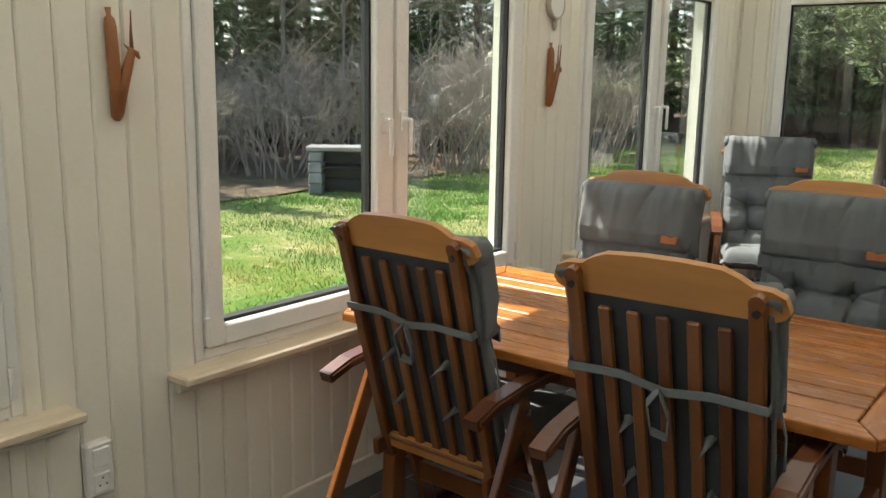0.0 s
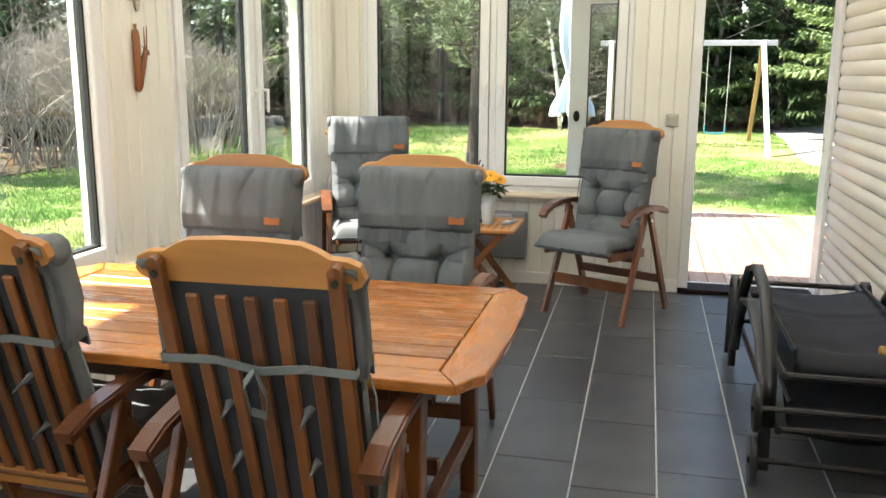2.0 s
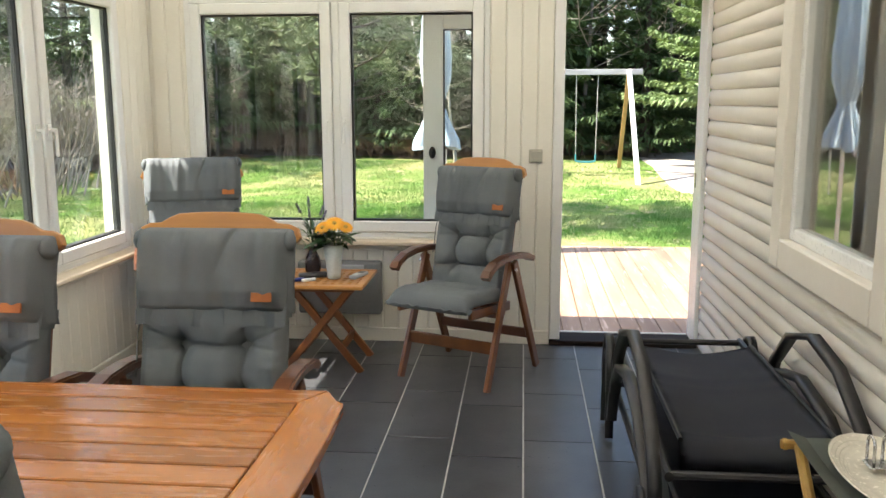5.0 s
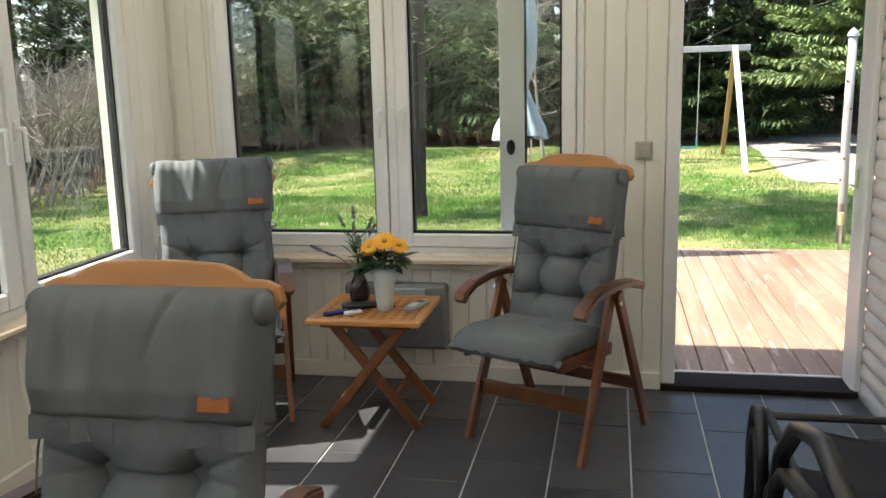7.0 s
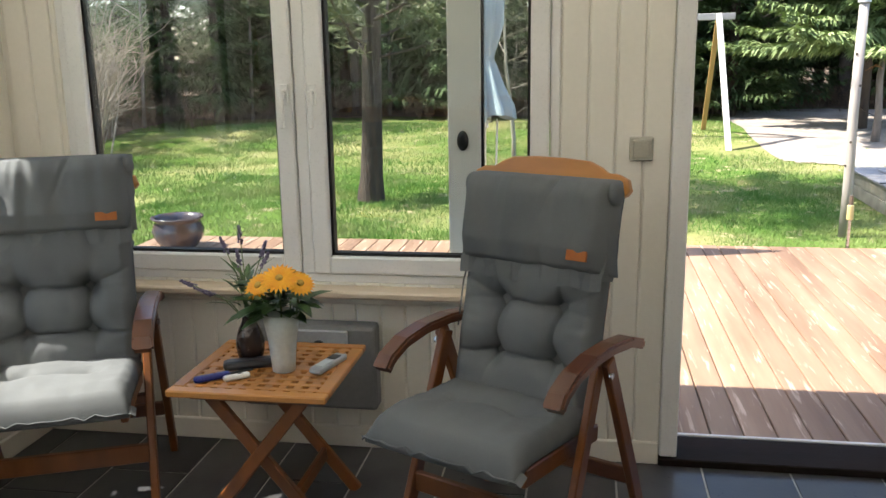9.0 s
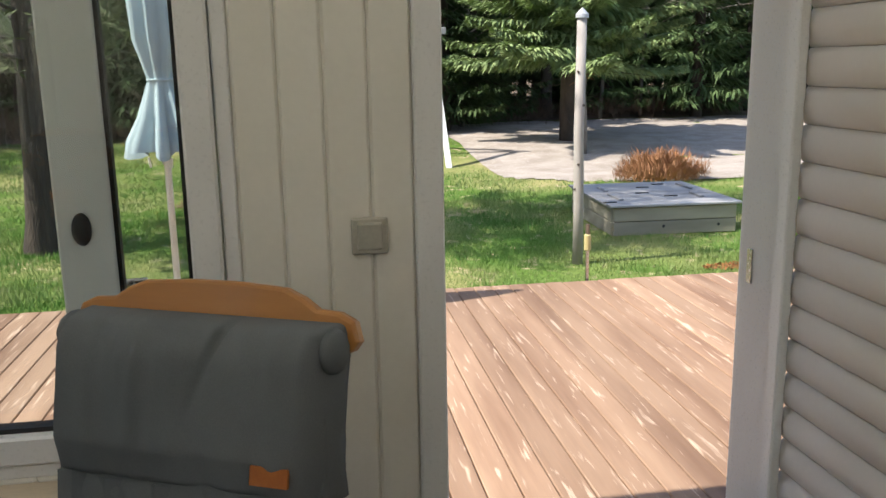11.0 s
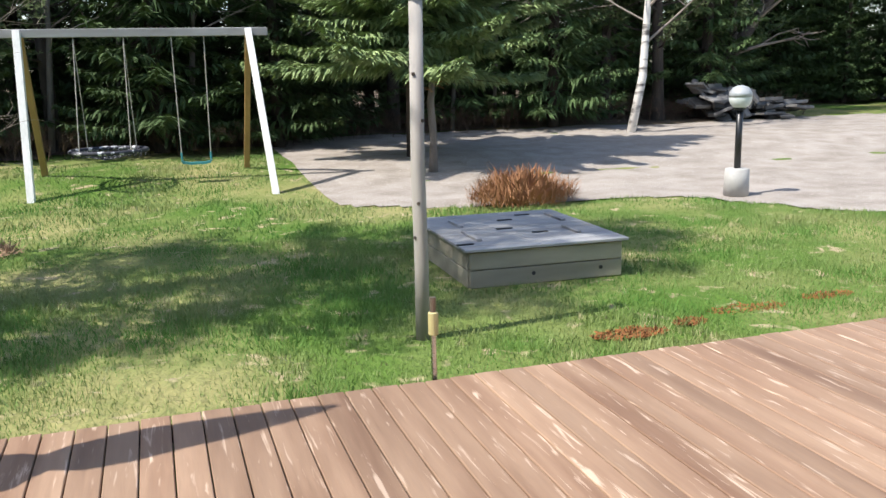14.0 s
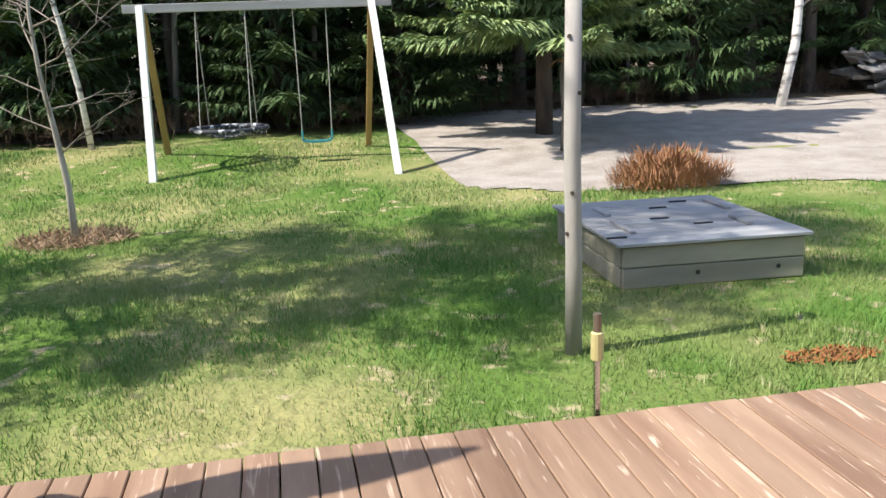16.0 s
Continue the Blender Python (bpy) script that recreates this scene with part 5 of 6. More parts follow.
# bollard lamp
lamp = thing("garden_lamp", pose(7.85, 16.05, -0.17) @ Matrix.Diagonal((0.93, 0.93, 0.93, 1)), "black bollard lamp with a glass globe on a concrete foot", "garden lamp")
part("foot", lathe([(0.17, 0), (0.16, 0.36), (0.13, 0.37)], 20), M_CONCRETE, lamp, "grey concrete foot", True)
part("post", tube([(0, 0, 0.35), (0, 0, 1.20)], 0.045, 12), M_BLACK, lamp, "black post", True)
globe = bmesh.new()
bmesh.ops.create_uvsphere(globe, u_segments=20, v_segments=12, radius=0.15)
part("globe", put(globe, pose(0, 0, 1.31)), M_FROST, lamp, "milky glass globe", True)
part("hood", put(lathe([(0.155, 0.0), (0.145, 0.06), (0.10, 0.125), (0.03, 0.15)], 20), pose(0, 0, 1.325)), M_GREYPLASTIC, lamp, "grey metal hood", True)
part("collar", tube([(0, 0, 1.15), (0, 0, 1.20)], 0.08, 14), M_BLACK, lamp)

# stone grill on the side lawn
grill = thing("stone_grill", pose(-8.95, 9.95, -0.18, 0, 0, 38), "grey stone garden grill with dark iron opening", "grill")
for x in (-0.42, 0.42):
    for k in range(4):
        part("stone", slab((0.20, 0.46, 0.155), (x, random.uniform(-0.012, 0.012), 0.08 + k * 0.16), (0, 0, random.uniform(-2, 2)), 0.02), M_STONE, grill)
for k in range(3):
    part("back_stone", slab((0.66, 0.10, 0.205), (0, 0.18, 0.105 + k * 0.21), (0, 0, 0), 0.012), M_CHAR, grill)
part("slab_top", slab((1.10, 0.52, 0.065), (0, 0, 0.675), (0, 0, 0), 0.015), M_STONE, grill)
part("grate", slab((0.64, 0.36, 0.015), (0, -0.02, 0.40), (0, 0, 0), 0.003), M_CHAR, grill)

# garden table and chair on the deck
M_BLUEMETAL = surface("pale_blue_powder_coat", (0.44, 0.52, 0.60), (0.40, 0.48, 0.56), 6, 0.3, bump=0.02)
gt = thing("garden_table", pose(3.25, 8.26, -0.06), "round patio table with pale blue rim and brown glass", "table")
rim_bm = tube([(0.54 * math.cos(2 * math.pi * k / 56), 0.54 * math.sin(2 * math.pi * k / 56), 0.0) for k in range(57)], 0.038, 10)
part("rim", put(rim_bm, Matrix.Translation((0, 0, 0.70)) @ Matrix.Diagonal((1, 1, 0.38, 1))), M_BLUEMETAL, gt, "pale blue flat metal rim", True)
part("glass_top", lathe([(0.515, 0.697), (0.515, 0.705)], 48), surface("brown_pebbled_glass", (0.22, 0.17, 0.12), (0.16, 0.12, 0.085), 40, 0.2, bump=0.3), gt, "brown pebbled glass top")
for k in range(4):
    a = k * math.pi / 2 + radians(143)
    c, s = math.cos(a), math.sin(a)
    part("leg", tube([(0.53 * c, 0.53 * s, 0.69), (0.46 * c, 0.46 * s, 0.36), (0.39 * c, 0.39 * s, 0.0)], 0.017, 8), M_BLUEMETAL, gt, "", True)
gc = thing("garden_chair", pose(2.57, 7.95, -0.06, 0, 0, 20), "tubular garden armchair with pale sling on the deck", "chair")
for s in (-1, 1):
    part("side_frame", tube([(s * 0.27, 0.26, 0.012), (s * 0.27, 0.27, 0.40), (s * 0.27, 0.22, 0.60), (s * 0.27, 0.10, 0.65), (s * 0.27, -0.18, 0.63), (s * 0.27, -0.26, 0.55), (s * 0.27, -0.22, 0.25), (s * 0.27, -0.28, 0.012)], 0.014, 8), M_BLUEMETAL, gc, "pale blue tube frame", True)
    part("back_tube", tube([(s * 0.23, -0.16, 0.40), (s * 0.23, -0.32, 0.95)], 0.012, 8), M_BLUEMETAL, gc)
part("sling", strip([(0, 0.26, 0.42), (0, 0.0, 0.39), (0, -0.16, 0.40), (0, -0.24, 0.66), (0, -0.32, 0.95)], 0.46, 0.008), surface("cream_sling", (0.62, 0.58, 0.47), None, 30, 0.8), gc)
part("crossbar", tube([(-0.27, 0.10, 0.375), (0.27, 0.10, 0.375)], 0.011, 8), M_BLUEMETAL, gc)


# ---- trees ----
def quick_mesh(name, verts, faces, material, smooth=False):
    me = bpy.data.meshes.new(name)
    me.from_pydata(verts, [], faces)
    me.materials.append(material)
    if smooth:
        me.polygons.foreach_set("use_smooth", [True] * len(me.polygons))
    return me


def spray(verts, faces, p, d, side, length, width, droop=0.0):
    """A tapering needle twig: two facets meeting on a ridge."""
    k = len(verts)
    tip = p + d * length + Vector((0, 0, -droop * length))
    mid = p + d * length * 0.45 + Vector((0, 0, -droop * length * 0.2))
    verts.extend((tuple(p), tuple(mid - side * width), tuple(tip), tuple(mid + side * width)))
    faces.append((k, k + 1, k + 2, k + 3))


def spruce(seed, height, radius, low, count, detail, dead=10, fan=0.20):
    r = random.Random(seed)
    verts, faces = [], []
    wood = tube([(0, 0, -0.3), (0.02, 0, height * 0.4), (0, 0, height)], [height * 0.017, height * 0.011, 0.01], 8)
    for b in range(count):
        f = b / count
        z = low + (height - low) * (f ** 1.15)
        reach = radius * (1 - f) ** 0.8 * r.uniform(0.75, 1.1) + 0.12
        a = b * 2.39996 + r.uniform(-0.3, 0.3)
        out = Vector((math.cos(a), math.sin(a), 0))
        side = Vector((-out.y, out.x, 0))
        sag = r.uniform(0.25, 0.45) * (1 - f) + 0.05
        pts = []
        for s in range(6):
            q = s / 5
            pts.append(Vector((0, 0, z)) + out * reach * q + Vector((0, 0, reach * (-sag * q + 0.32 * q * q))))
        tube(pts, [0.016, 0.013, 0.010, 0.008, 0.005, 0.002], 4, wood, cap=False)
        n = max(5, int(detail * reach))
        for s in range(n):
            q = 0.14 + 0.86 * s / n
            i = min(4, int(q * 5))
            p = pts[i].lerp(pts[i + 1], q * 5 - i)
            d = (pts[i + 1] - pts[i]).normalized()
            spread = reach * fan * (1.1 - q) + 0.65 * fan
            p = p + side * r.uniform(-0.28, 0.28) * reach * (1.05 - q) + Vector((0, 0, r.uniform(-0.05, 0.06)))
            for g in (-1, 1):
                for h in range(3):
                    v = (d * r.uniform(0.35, 0.9) + side * g * r.uniform(0.6, 1.1) + Vector((0, 0, r.uniform(-0.35, 0.15)))).normalized()
                    spray(verts, faces, p, v, v.cross(Vector((0, 0, 1))).normalized() + Vector((0, 0, r.uniform(-0.4, 0.4))), spread * r.uniform(0.6, 1.15), r.uniform(0.014, 0.026), r.uniform(0.1, 0.55))
            spray(verts, faces, p, (d + Vector((0, 0, 0.3))).normalized(), side, spread * 0.8, 0.025, 0.1)
    for b in range(dead):
        z = r.uniform(0.3, low + 0.6)
        a = r.uniform(0, 6.28)
        l = r.uniform(0.4, 1.1) * radius * 0.6
        tube([(0, 0, z), (l * 0.6 * math.cos(a), l * 0.6 * math.sin(a), z - 0.05), (l * math.cos(a + 0.2), l * math.sin(a + 0.2), z - 0.15)], [0.010, 0.007, 0.003], 4, wood, cap=False)
    return wood, (verts, faces)


def pine(seed, height, radius, low, count, detail, lean=0.0, girth=1.0, top=0.25):
    r = random.Random(seed)
    verts, faces = [], []
    wood = tube([(0, 0, -0.3), (0, 0, 0.05), (lean * 0.06, 0, 0.30), (lean * 0.15, 0, 0.8), (lean * 0.4, 0.05, height * 0.35), (lean, 0, height)], [height * girth * k for k in (0.023, 0.0205, 0.0165, 0.0148, 0.0112)] + [0.012], 12)
    for b in range(count):
        f = b / count
        z = low + (height - low) * f
        a = b * 2.39996 + r.uniform(-0.4, 0.4)
        reach = radius * (math.sin(math.pi * min(1.0, 0.25 + (1 - top - 0.12 * (0.25 - top) * 8) * f)) ** 0.7) * r.uniform(0.65, 1.1) + 0.2
        out = Vector((math.cos(a), math.sin(a), 0))
        root = Vector((lean * z / height, 0, z))
        pts = [root + out * reach * q + Vector((0, 0, reach * (0.10 * q + 0.30 * q * q) + r.uniform(-0.05, 0.05))) for q in (0, 0.3, 0.6, 0.85, 1.0)]
        tube(pts, [0.026, 0.018, 0.012, 0.008, 0.004], 4, wood, cap=False)
        for s in range(int(detail * reach)):
            q = r.uniform(0.35, 1.0)
            i = min(3, int(q * 4))
            p = pts[i].lerp(pts[i + 1], r.random()) + Vector((r.gauss(0, 0.14), r.gauss(0, 0.14), r.gauss(0.04, 0.10)))
            for h in range(7):
                v = Vector((r.gauss(0, 1), r.gauss(0, 1), r.gauss(0.35, 0.7))).normalized()
                spray(verts, faces, p, v, v.orthogonal().normalized(), r.uniform(0.09, 0.16), 0.010, 0.0)
    return wood, (verts, faces)


def bare(seed, height, lean, limbs, thick, twig=3, spread=0.5, curve=1.0):
    """A leafless tree or sapling: bent trunk, limbs and fine twigs."""
    r = random.Random(seed)
    trunk = [Vector((lean[0] * q ** curve + 0.05 * math.sin(q * 7 + seed), lean[1] * q + 0.05 * math.cos(q * 5 + seed), height * q)) for q in (0, 0.15, 0.3, 0.45, 0.6, 0.8, 1.0)]
    trunk[0].z = -0.3
    wood = tube(trunk, [thick * (1 - 0.85 * k / 6) for k in range(7)], 8)
    fine = bmesh.new()

    def grow(p, d, l, rad, level):
        mid = p + d * l * 0.5 + Vector((r.gauss(0, 0.05), r.gauss(0, 0.05), r.gauss(0, 0.04))) * l
        end = mid + (d + Vector((r.gauss(0, 0.25), r.gauss(0, 0.25), r.gauss(0.1, 0.2)))).normalized() * l * 0.5
        tube([p, mid, end], [rad, rad * 0.7, rad * 0.35], 4 if level < 2 else 3, fine, cap=False)
        if level < twig:
            for k in range(3):
                q = r.uniform(0.3, 1.0)
                start = p.lerp(mid, q * 2) if q < 0.5 else mid.lerp(end, q * 2 - 1)
                nd = (d + Vector((r.gauss(0, 0.7), r.gauss(0, 0.7), r.gauss(0.1, 0.5)))).normalized()
                grow(start, nd, l * r.uniform(0.45, 0.7), rad * 0.5, level + 1)
    for k in range(limbs):
        q = 0.25 + 0.75 * (k + r.random()) / limbs
        i = min(5, int(q * 6))
        p = trunk[i].lerp(trunk[i + 1], q * 6 - i)
        a = k * 2.39996 + r.uniform(-0.5, 0.5)
        grow(p, Vector((math.cos(a) * spread * 1.6, math.sin(a) * spread * 1.6, r.uniform(0.1, 0.8))).normalized(), height * r.uniform(0.16, 0.28) * (1.2 - q * 0.6), thick * 0.28, 1)
    return wood, fine


def thicket(seed, stems, height, width, levels=3):
    """A leafless shrub of many stems."""
    r = random.Random(seed)
    fine = bmesh.new()

    def grow(p, d, l, rad, level):
        end = p + (d + Vector((r.gauss(0, 0.12), r.gauss(0, 0.12), r.gauss(0.02, 0.1)))).normalized() * l
        tube([p, (p + end) / 2 + Vector((r.gauss(0, 0.03), r.gauss(0, 0.03), 0)), end], [rad, rad * 0.75, rad * 0.5], 3, fine, cap=False)
        if level < levels:
            for k in range(3):
                grow(p.lerp(end, r.uniform(0.45, 1.0)), (d + Vector((r.gauss(0, 0.55), r.gauss(0, 0.55), r.gauss(0.1, 0.35)))).normalized(), l * r.uniform(0.45, 0.75), rad * 0.6, level + 1)
    for k in range(stems):
        a, q = r.uniform(0, 6.28), r.random() ** 0.5 * width
        grow(Vector((q * math.cos(a), q * math.sin(a), -0.05)), Vector((r.gauss(0, 0.22) + 0.25 * math.cos(a), r.gauss(0, 0.22) + 0.25 * math.sin(a), 1)).normalized(), height * r.uniform(0.35, 0.55), 0.008 * height, 1)
    return fine


def conifer_thing(name, m, made, bark, needles, label, category="tree", group=""):
    t = thing(name, m, label, category, group)
    part("trunk", made[0], bark, t, "", True)
    crown = new("crown", quick_mesh("crown", *made[1], needles))
    crown.parent = t
    tagged(crown, "needle-covered branches")
    return t


def bare_thing(name, m, made, bark, twigs, label, category="tree", group=""):
    t = thing(name, m, label, category, group)
    part("trunk", made[0], bark, t, "", True)
    part("crown", made[1], twigs, t, "leafless branches", True)
    return t


conifer_thing("spruce_tree", pose(5.15, 21.2, ground_z(5, 21.2)), spruce(11, 9.0, 2.6, 1.75, 120, 95, 14, 0.13), M_BARK, M_SPRUCE_PALE, "spruce with drooping green boughs standing on the sand")
conifer_thing("pine_tree", pose(-2.42, 13.45, -0.18), pine(5, 10.5, 2.0, 1.6, 100, 44, 0.25, 0.76, 0.45), M_BARK, M_PINE, "pine with a dark trunk and green crown on the lawn")
bare_thing("young_tree", pose(-0.99, 15.93, -0.18), bare(7, 3.3, (-0.08, 0.1), 16, 0.036, 3, 0.6), M_PALEBARK, M_TWIG, "slim leafless young tree with pale bark in the lawn")
bare_thing("birch_tree", pose(10.65, 23.5, ground_z(10, 23.5)), bare(3, 8.0, (0.75, 0.2), 16, 0.105, 3, 0.4, 0.35), M_BIRCH, M_TWIG, "leaning white-barked birch at the wood's edge")
bare_thing("birch_tree", pose(-2.0, 22.3, ground_z(0, 22.3)), bare(13, 6.5, (-0.9, 0.2), 14, 0.055, 3, 0.4), M_BIRCH, M_TWIG, "thin leaning birch behind the swing frame")

bare_thing("leaning_tree", pose(14.3, 26.6, ground_z(0, 26.6)), bare(41, 6.5, (5.8, 0.8), 12, 0.24, 3, 0.4), M_BARK, M_TWIG, "thick dark trunk leaning over the stone heap")

# broken dead stem on the sand, with a few brown twigs left at its top
snag = thing("dead_stem", pose(5.04, 19.85, ground_z(5, 19.85)), "thin broken dead tree stem on the sand", "dead tree")
part("trunk", tube([(0, 0, -0.2), (0.02, 0, 0.5), (-0.01, 0.02, 1.1), (0.03, 0, 1.62)], [0.085, 0.062, 0.055, 0.045], 9), M_BARK_GREY, snag, "", True)
bm = bmesh.new()
rs = random.Random(6)
for k in range(16):
    a, z = rs.uniform(0, 6.28), rs.uniform(1.25, 1.65)
    l = rs.uniform(0.15, 0.42)
    tube([(0.02, 0, z), (l * 0.5 * math.cos(a), l * 0.5 * math.sin(a), z + 0.02), (l * math.cos(a), l * math.sin(a), z - rs.uniform(0.0, 0.12))], [0.009, 0.006, 0.002], 4, bm, cap=False)
part("twigs", bm, surface("dry_orange_twigs", (0.36, 0.19, 0.07), (0.24, 0.11, 0.04), 9, 0.9, bump=0.0), snag, "dry orange-brown twigs", True)

# trees of the wood's edge, repeated
near_spruce = spruce(21, 8.5, 1.7, 0.5, 100, 20, 16)
far_spruce = spruce(22, 9.5, 1.6, 1.1, 90, 18, 22)
edge_pine = pine(23, 9.0, 1.9, 1.5, 46, 20, 0.2)
wood_tree = bare(24, 7.5, (0.3, 0.2), 15, 0.06, 3, 0.4)
bush_a = thicket(25, 26, 2.6, 0.9, 4)
t_spruce = conifer_thing("spruce_tree", pose(-3.4, 25.4, ground_z(0, 25.4)), near_spruce, M_BARK, M_SPRUCE, "dense dark green spruce at the wood's edge", "tree", "trees of the wood's edge")
t_far = conifer_thing("spruce_tree", pose(1.2, 26.5, ground_z(0, 26.5)), far_spruce, M_BARK, M_SPRUCE, "tall spruce with bare lower trunk and dead twigs", "tree", "trees of the wood's edge")
t_pine = conifer_thing("pine_tree", pose(-6.0, 25.2, ground_z(0, 25.2)), edge_pine, M_BARK, M_PINE, "yellow-green pine at the wood's edge", "tree", "trees of the wood's edge")
t_bare = bare_thing("bare_tree", pose(0.3, 25.0, ground_z(0, 25.0)), wood_tree, M_BARK_GREY, M_TWIG, "leafless grey tree among the conifers", "tree", "trees of the wood's edge")
t_bush = thing("bare_shrub", pose(-10.6, 12.4, -0.18), "tangled leafless shrub with pale twigs", "shrub", "shrubs of the side lawn")
part("crown", bush_a, M_TWIG, t_bush, "", True)

brush = thing("undergrowth_bush", pose(-3.0, 23.6, ground_z(0, 23.6)), "low brown tangle of dead twigs at the wood's edge", "bush", "undergrowth of the wood's edge")
part("crown", thicket(27, 60, 0.75, 1.3, 4), M_UNDER, brush, "", True)

rng = random.Random(31)


def edge_y(x):
    """Where the wood begins behind the lawn."""
    if x < -8:
        return 22.6 + (x + 8) * 0.55
    if x < 4:
        return 24.3
    return 25.9 + 0.06 * max(0, x - 10)


def plant(kinds, x, y, lo=0.85, hi=1.15):
    ob = copy_thing(rng.choice(kinds), pose(x, y, ground_z(x, y), 0, 0, rng.uniform(0, 360)))
    s = rng.uniform(lo, hi)
    ob.scale = (s, s, s * rng.uniform(0.92, 1.1))
    return ob


# back edge: three staggered rows, the front one of skirted trees
for row, (gap, off) in enumerate(((1.55, 0.0), (1.7, 1.6), (2.0, 3.3), (2.2, 5.6), (2.0, 8.2))):
    x = -15.0
    while x < 26:
        y = edge_y(x) + off + rng.uniform(-0.5, 0.7)
        opening = 16.5 < x < 24 and row < 2
        if not opening:
            kinds = [t_spruce, t_far, t_spruce, t_pine] if row == 0 else [t_spruce, t_far, t_far, t_pine]
            if x < -2 and row == 0:
                kinds = [t_pine, t_pine, t_spruce, t_far]
            plant(kinds, x + rng.uniform(-0.5, 0.5), y)
        x += gap * rng.uniform(0.85, 1.2)
for x, y in ((-4.6, 24.0), (-0.9, 24.4), (0.6, 24.6), (1.6, 24.1), (2.9, 25.0), (7.4, 25.6), (8.6, 26.0), (-7.5, 22.8), (-9.5, 21.5), (-11.0, 20.0), (3.7, 24.6)):
    plant([t_bare], x, y, 0.7, 1.1)
# low young spruces between the trunks
for k in range(58):
    x = rng.uniform(-15, 25)
    plant([t_spruce], x, edge_y(x) + rng.uniform(1.0, 6.5), 0.38, 0.6)
for k in range(34):
    x = -14 + k * 0.95 + rng.uniform(-0.4, 0.4)
    plant([brush], x, edge_y(x) - 0.2 + rng.uniform(-0.3, 1.2), 0.7, 1.25)
# side wood beyond the west lawn
for row, off in enumerate((0.0, 1.8, 3.6, 5.6)):
    y = -3.0
    while y < 21:
        x = -14.2 - off + rng.uniform(-0.6, 0.6) + (0.25 * (y - 14) if y > 14 else 0) * 0.4
        plant([t_far, t_spruce, t_far, t_pine] if row else [t_far, t_bare, t_spruce, t_bare], x, y, 0.8, 1.05)
        y += rng.uniform(1.3, 2.0)
for k in range(26):
    plant([t_spruce], -15.2 - rng.uniform(0.5, 4.5), rng.uniform(-2, 22), 0.4, 0.65)
for x, y in ((-11.6, 8.2), (-12.4, 9.8), (-11.2, 10.9), (-9.9, 13.0), (-9.0, 14.4), (-8.4, 15.8), (-10.2, 14.8), (-8.9, 17.0), (-9.6, 18.6), (-11.0, 17.2), (-12.6, 7.0), (-13.0, 5.2), (-12.9, 11.6), (-10.5, 20.2)):
    ob = plant([t_bush], x, y, 0.8, 1.2)
for x, y, s in ((17.2, 28.9, 0.5), (18.3, 30.2, 0.9), (19.6, 29.6, 0.45), (20.6, 30.4, 1.0), (22.0, 29.4, 0.6), (23.2, 30.6, 1.0), (24.6, 29.0, 0.7), (26.0, 27.5, 1.0), (25.4, 30.6, 1.1), (19.2, 31.8, 1.1), (21.6, 32.0, 1.1)):
    plant([t_spruce], x, y, s, s * 1.05)

# heather-like brown bush on the sand
M_BROWNTWIG = surface("red_brown_twigs", (0.37, 0.180, 0.085), (0.21, 0.095, 0.042), 6, 0.9, bump=0.0, vary=0.1)
bush = thing("brown_bush", pose(5.15, 16.6, -0.17), "low dry red-brown bush at the edge of the sand", "bush")
verts, faces = [], []
r = random.Random(8)
for k in range(3600):
    a, q = r.uniform(0, 6.28), r.random() ** 0.6
    p = Vector((0.95 * q * math.cos(a), 0.6 * q * math.sin(a), 0))
    h = 0.49 * (1 - 0.5 * q * q) * r.uniform(0.5, 1.08) * (1 + 0.65 * noise.noise((p.x * 2.4 + 0.7, p.y * 2.4, 1)))
    base = p * 0.75
    d = Vector((p.x * 0.5 + r.gauss(0, 0.16), p.y * 0.5 + r.gauss(0, 0.16), 1)).normalized()
    start = base + Vector((0, 0, h * r.uniform(0.0, 0.75)))
    spray(verts, faces, start, (d + Vector((r.gauss(0, 0.45), r.gauss(0, 0.45), r.gauss(0, 0.2)))).normalized(), Vector((math.cos(a + 1.5), math.sin(a + 1.5), 0)), min(h * 0.6, 0.22), 0.008)
twigs = new("crown", quick_mesh("crown", verts, faces, M_BROWNTWIG))
twigs.parent = bush

# dry grass collar round the young tree
M_STRAW = surface("dry_straw", (0.33, 0.23, 0.14), (0.22, 0.13, 0.08), 8, 0.95, bump=0.0)
verts, faces = [], []
for k in range(1500):
    a, q = r.uniform(0, 6.28), r.random() ** 0.5
    p = Vector((-0.94 + 0.52 * q * math.cos(a), 15.93 + 0.42 * q * math.sin(a), -0.17))
    d = Vector((r.gauss(0, 1), r.gauss(0, 1), r.uniform(0.1, 1.0))).normalized()
    spray(verts, faces, p, d, d.orthogonal().normalized(), r.uniform(0.06, 0.16), 0.005)
tagged(new("dry_grass", quick_mesh("dry_grass", verts, faces, M_STRAW)), "dry straw and twigs round the young tree", "dry grass", kind="stuff")

# rusty moss patches by the deck
for cx, cy, w, d in ((3.60, 11.45, 0.26, 0.10), (4.62, 11.63, 0.30, 0.09), (4.08, 11.52, 0.10, 0.06), (5.35, 11.7, 0.22, 0.07)):
    verts, faces = [], []
    for k in range(420):
        a, q = r.uniform(0, 6.28), r.random() ** 0.5
        p = Vector((cx + w * q * math.cos(a), cy + d * q * math.sin(a), -0.175))
        dd = Vector((r.gauss(0, 1), r.gauss(0, 1), r.uniform(0.2, 1.0))).normalized()
        spray(verts, faces, p, dd, dd.orthogonal().normalized(), r.uniform(0.02, 0.05), 0.008)
    tagged(new("rusty_moss", quick_mesh("rusty_moss", verts, faces, M_RUST)), "rust-brown patch of dead moss in the grass", "moss", kind="stuff")

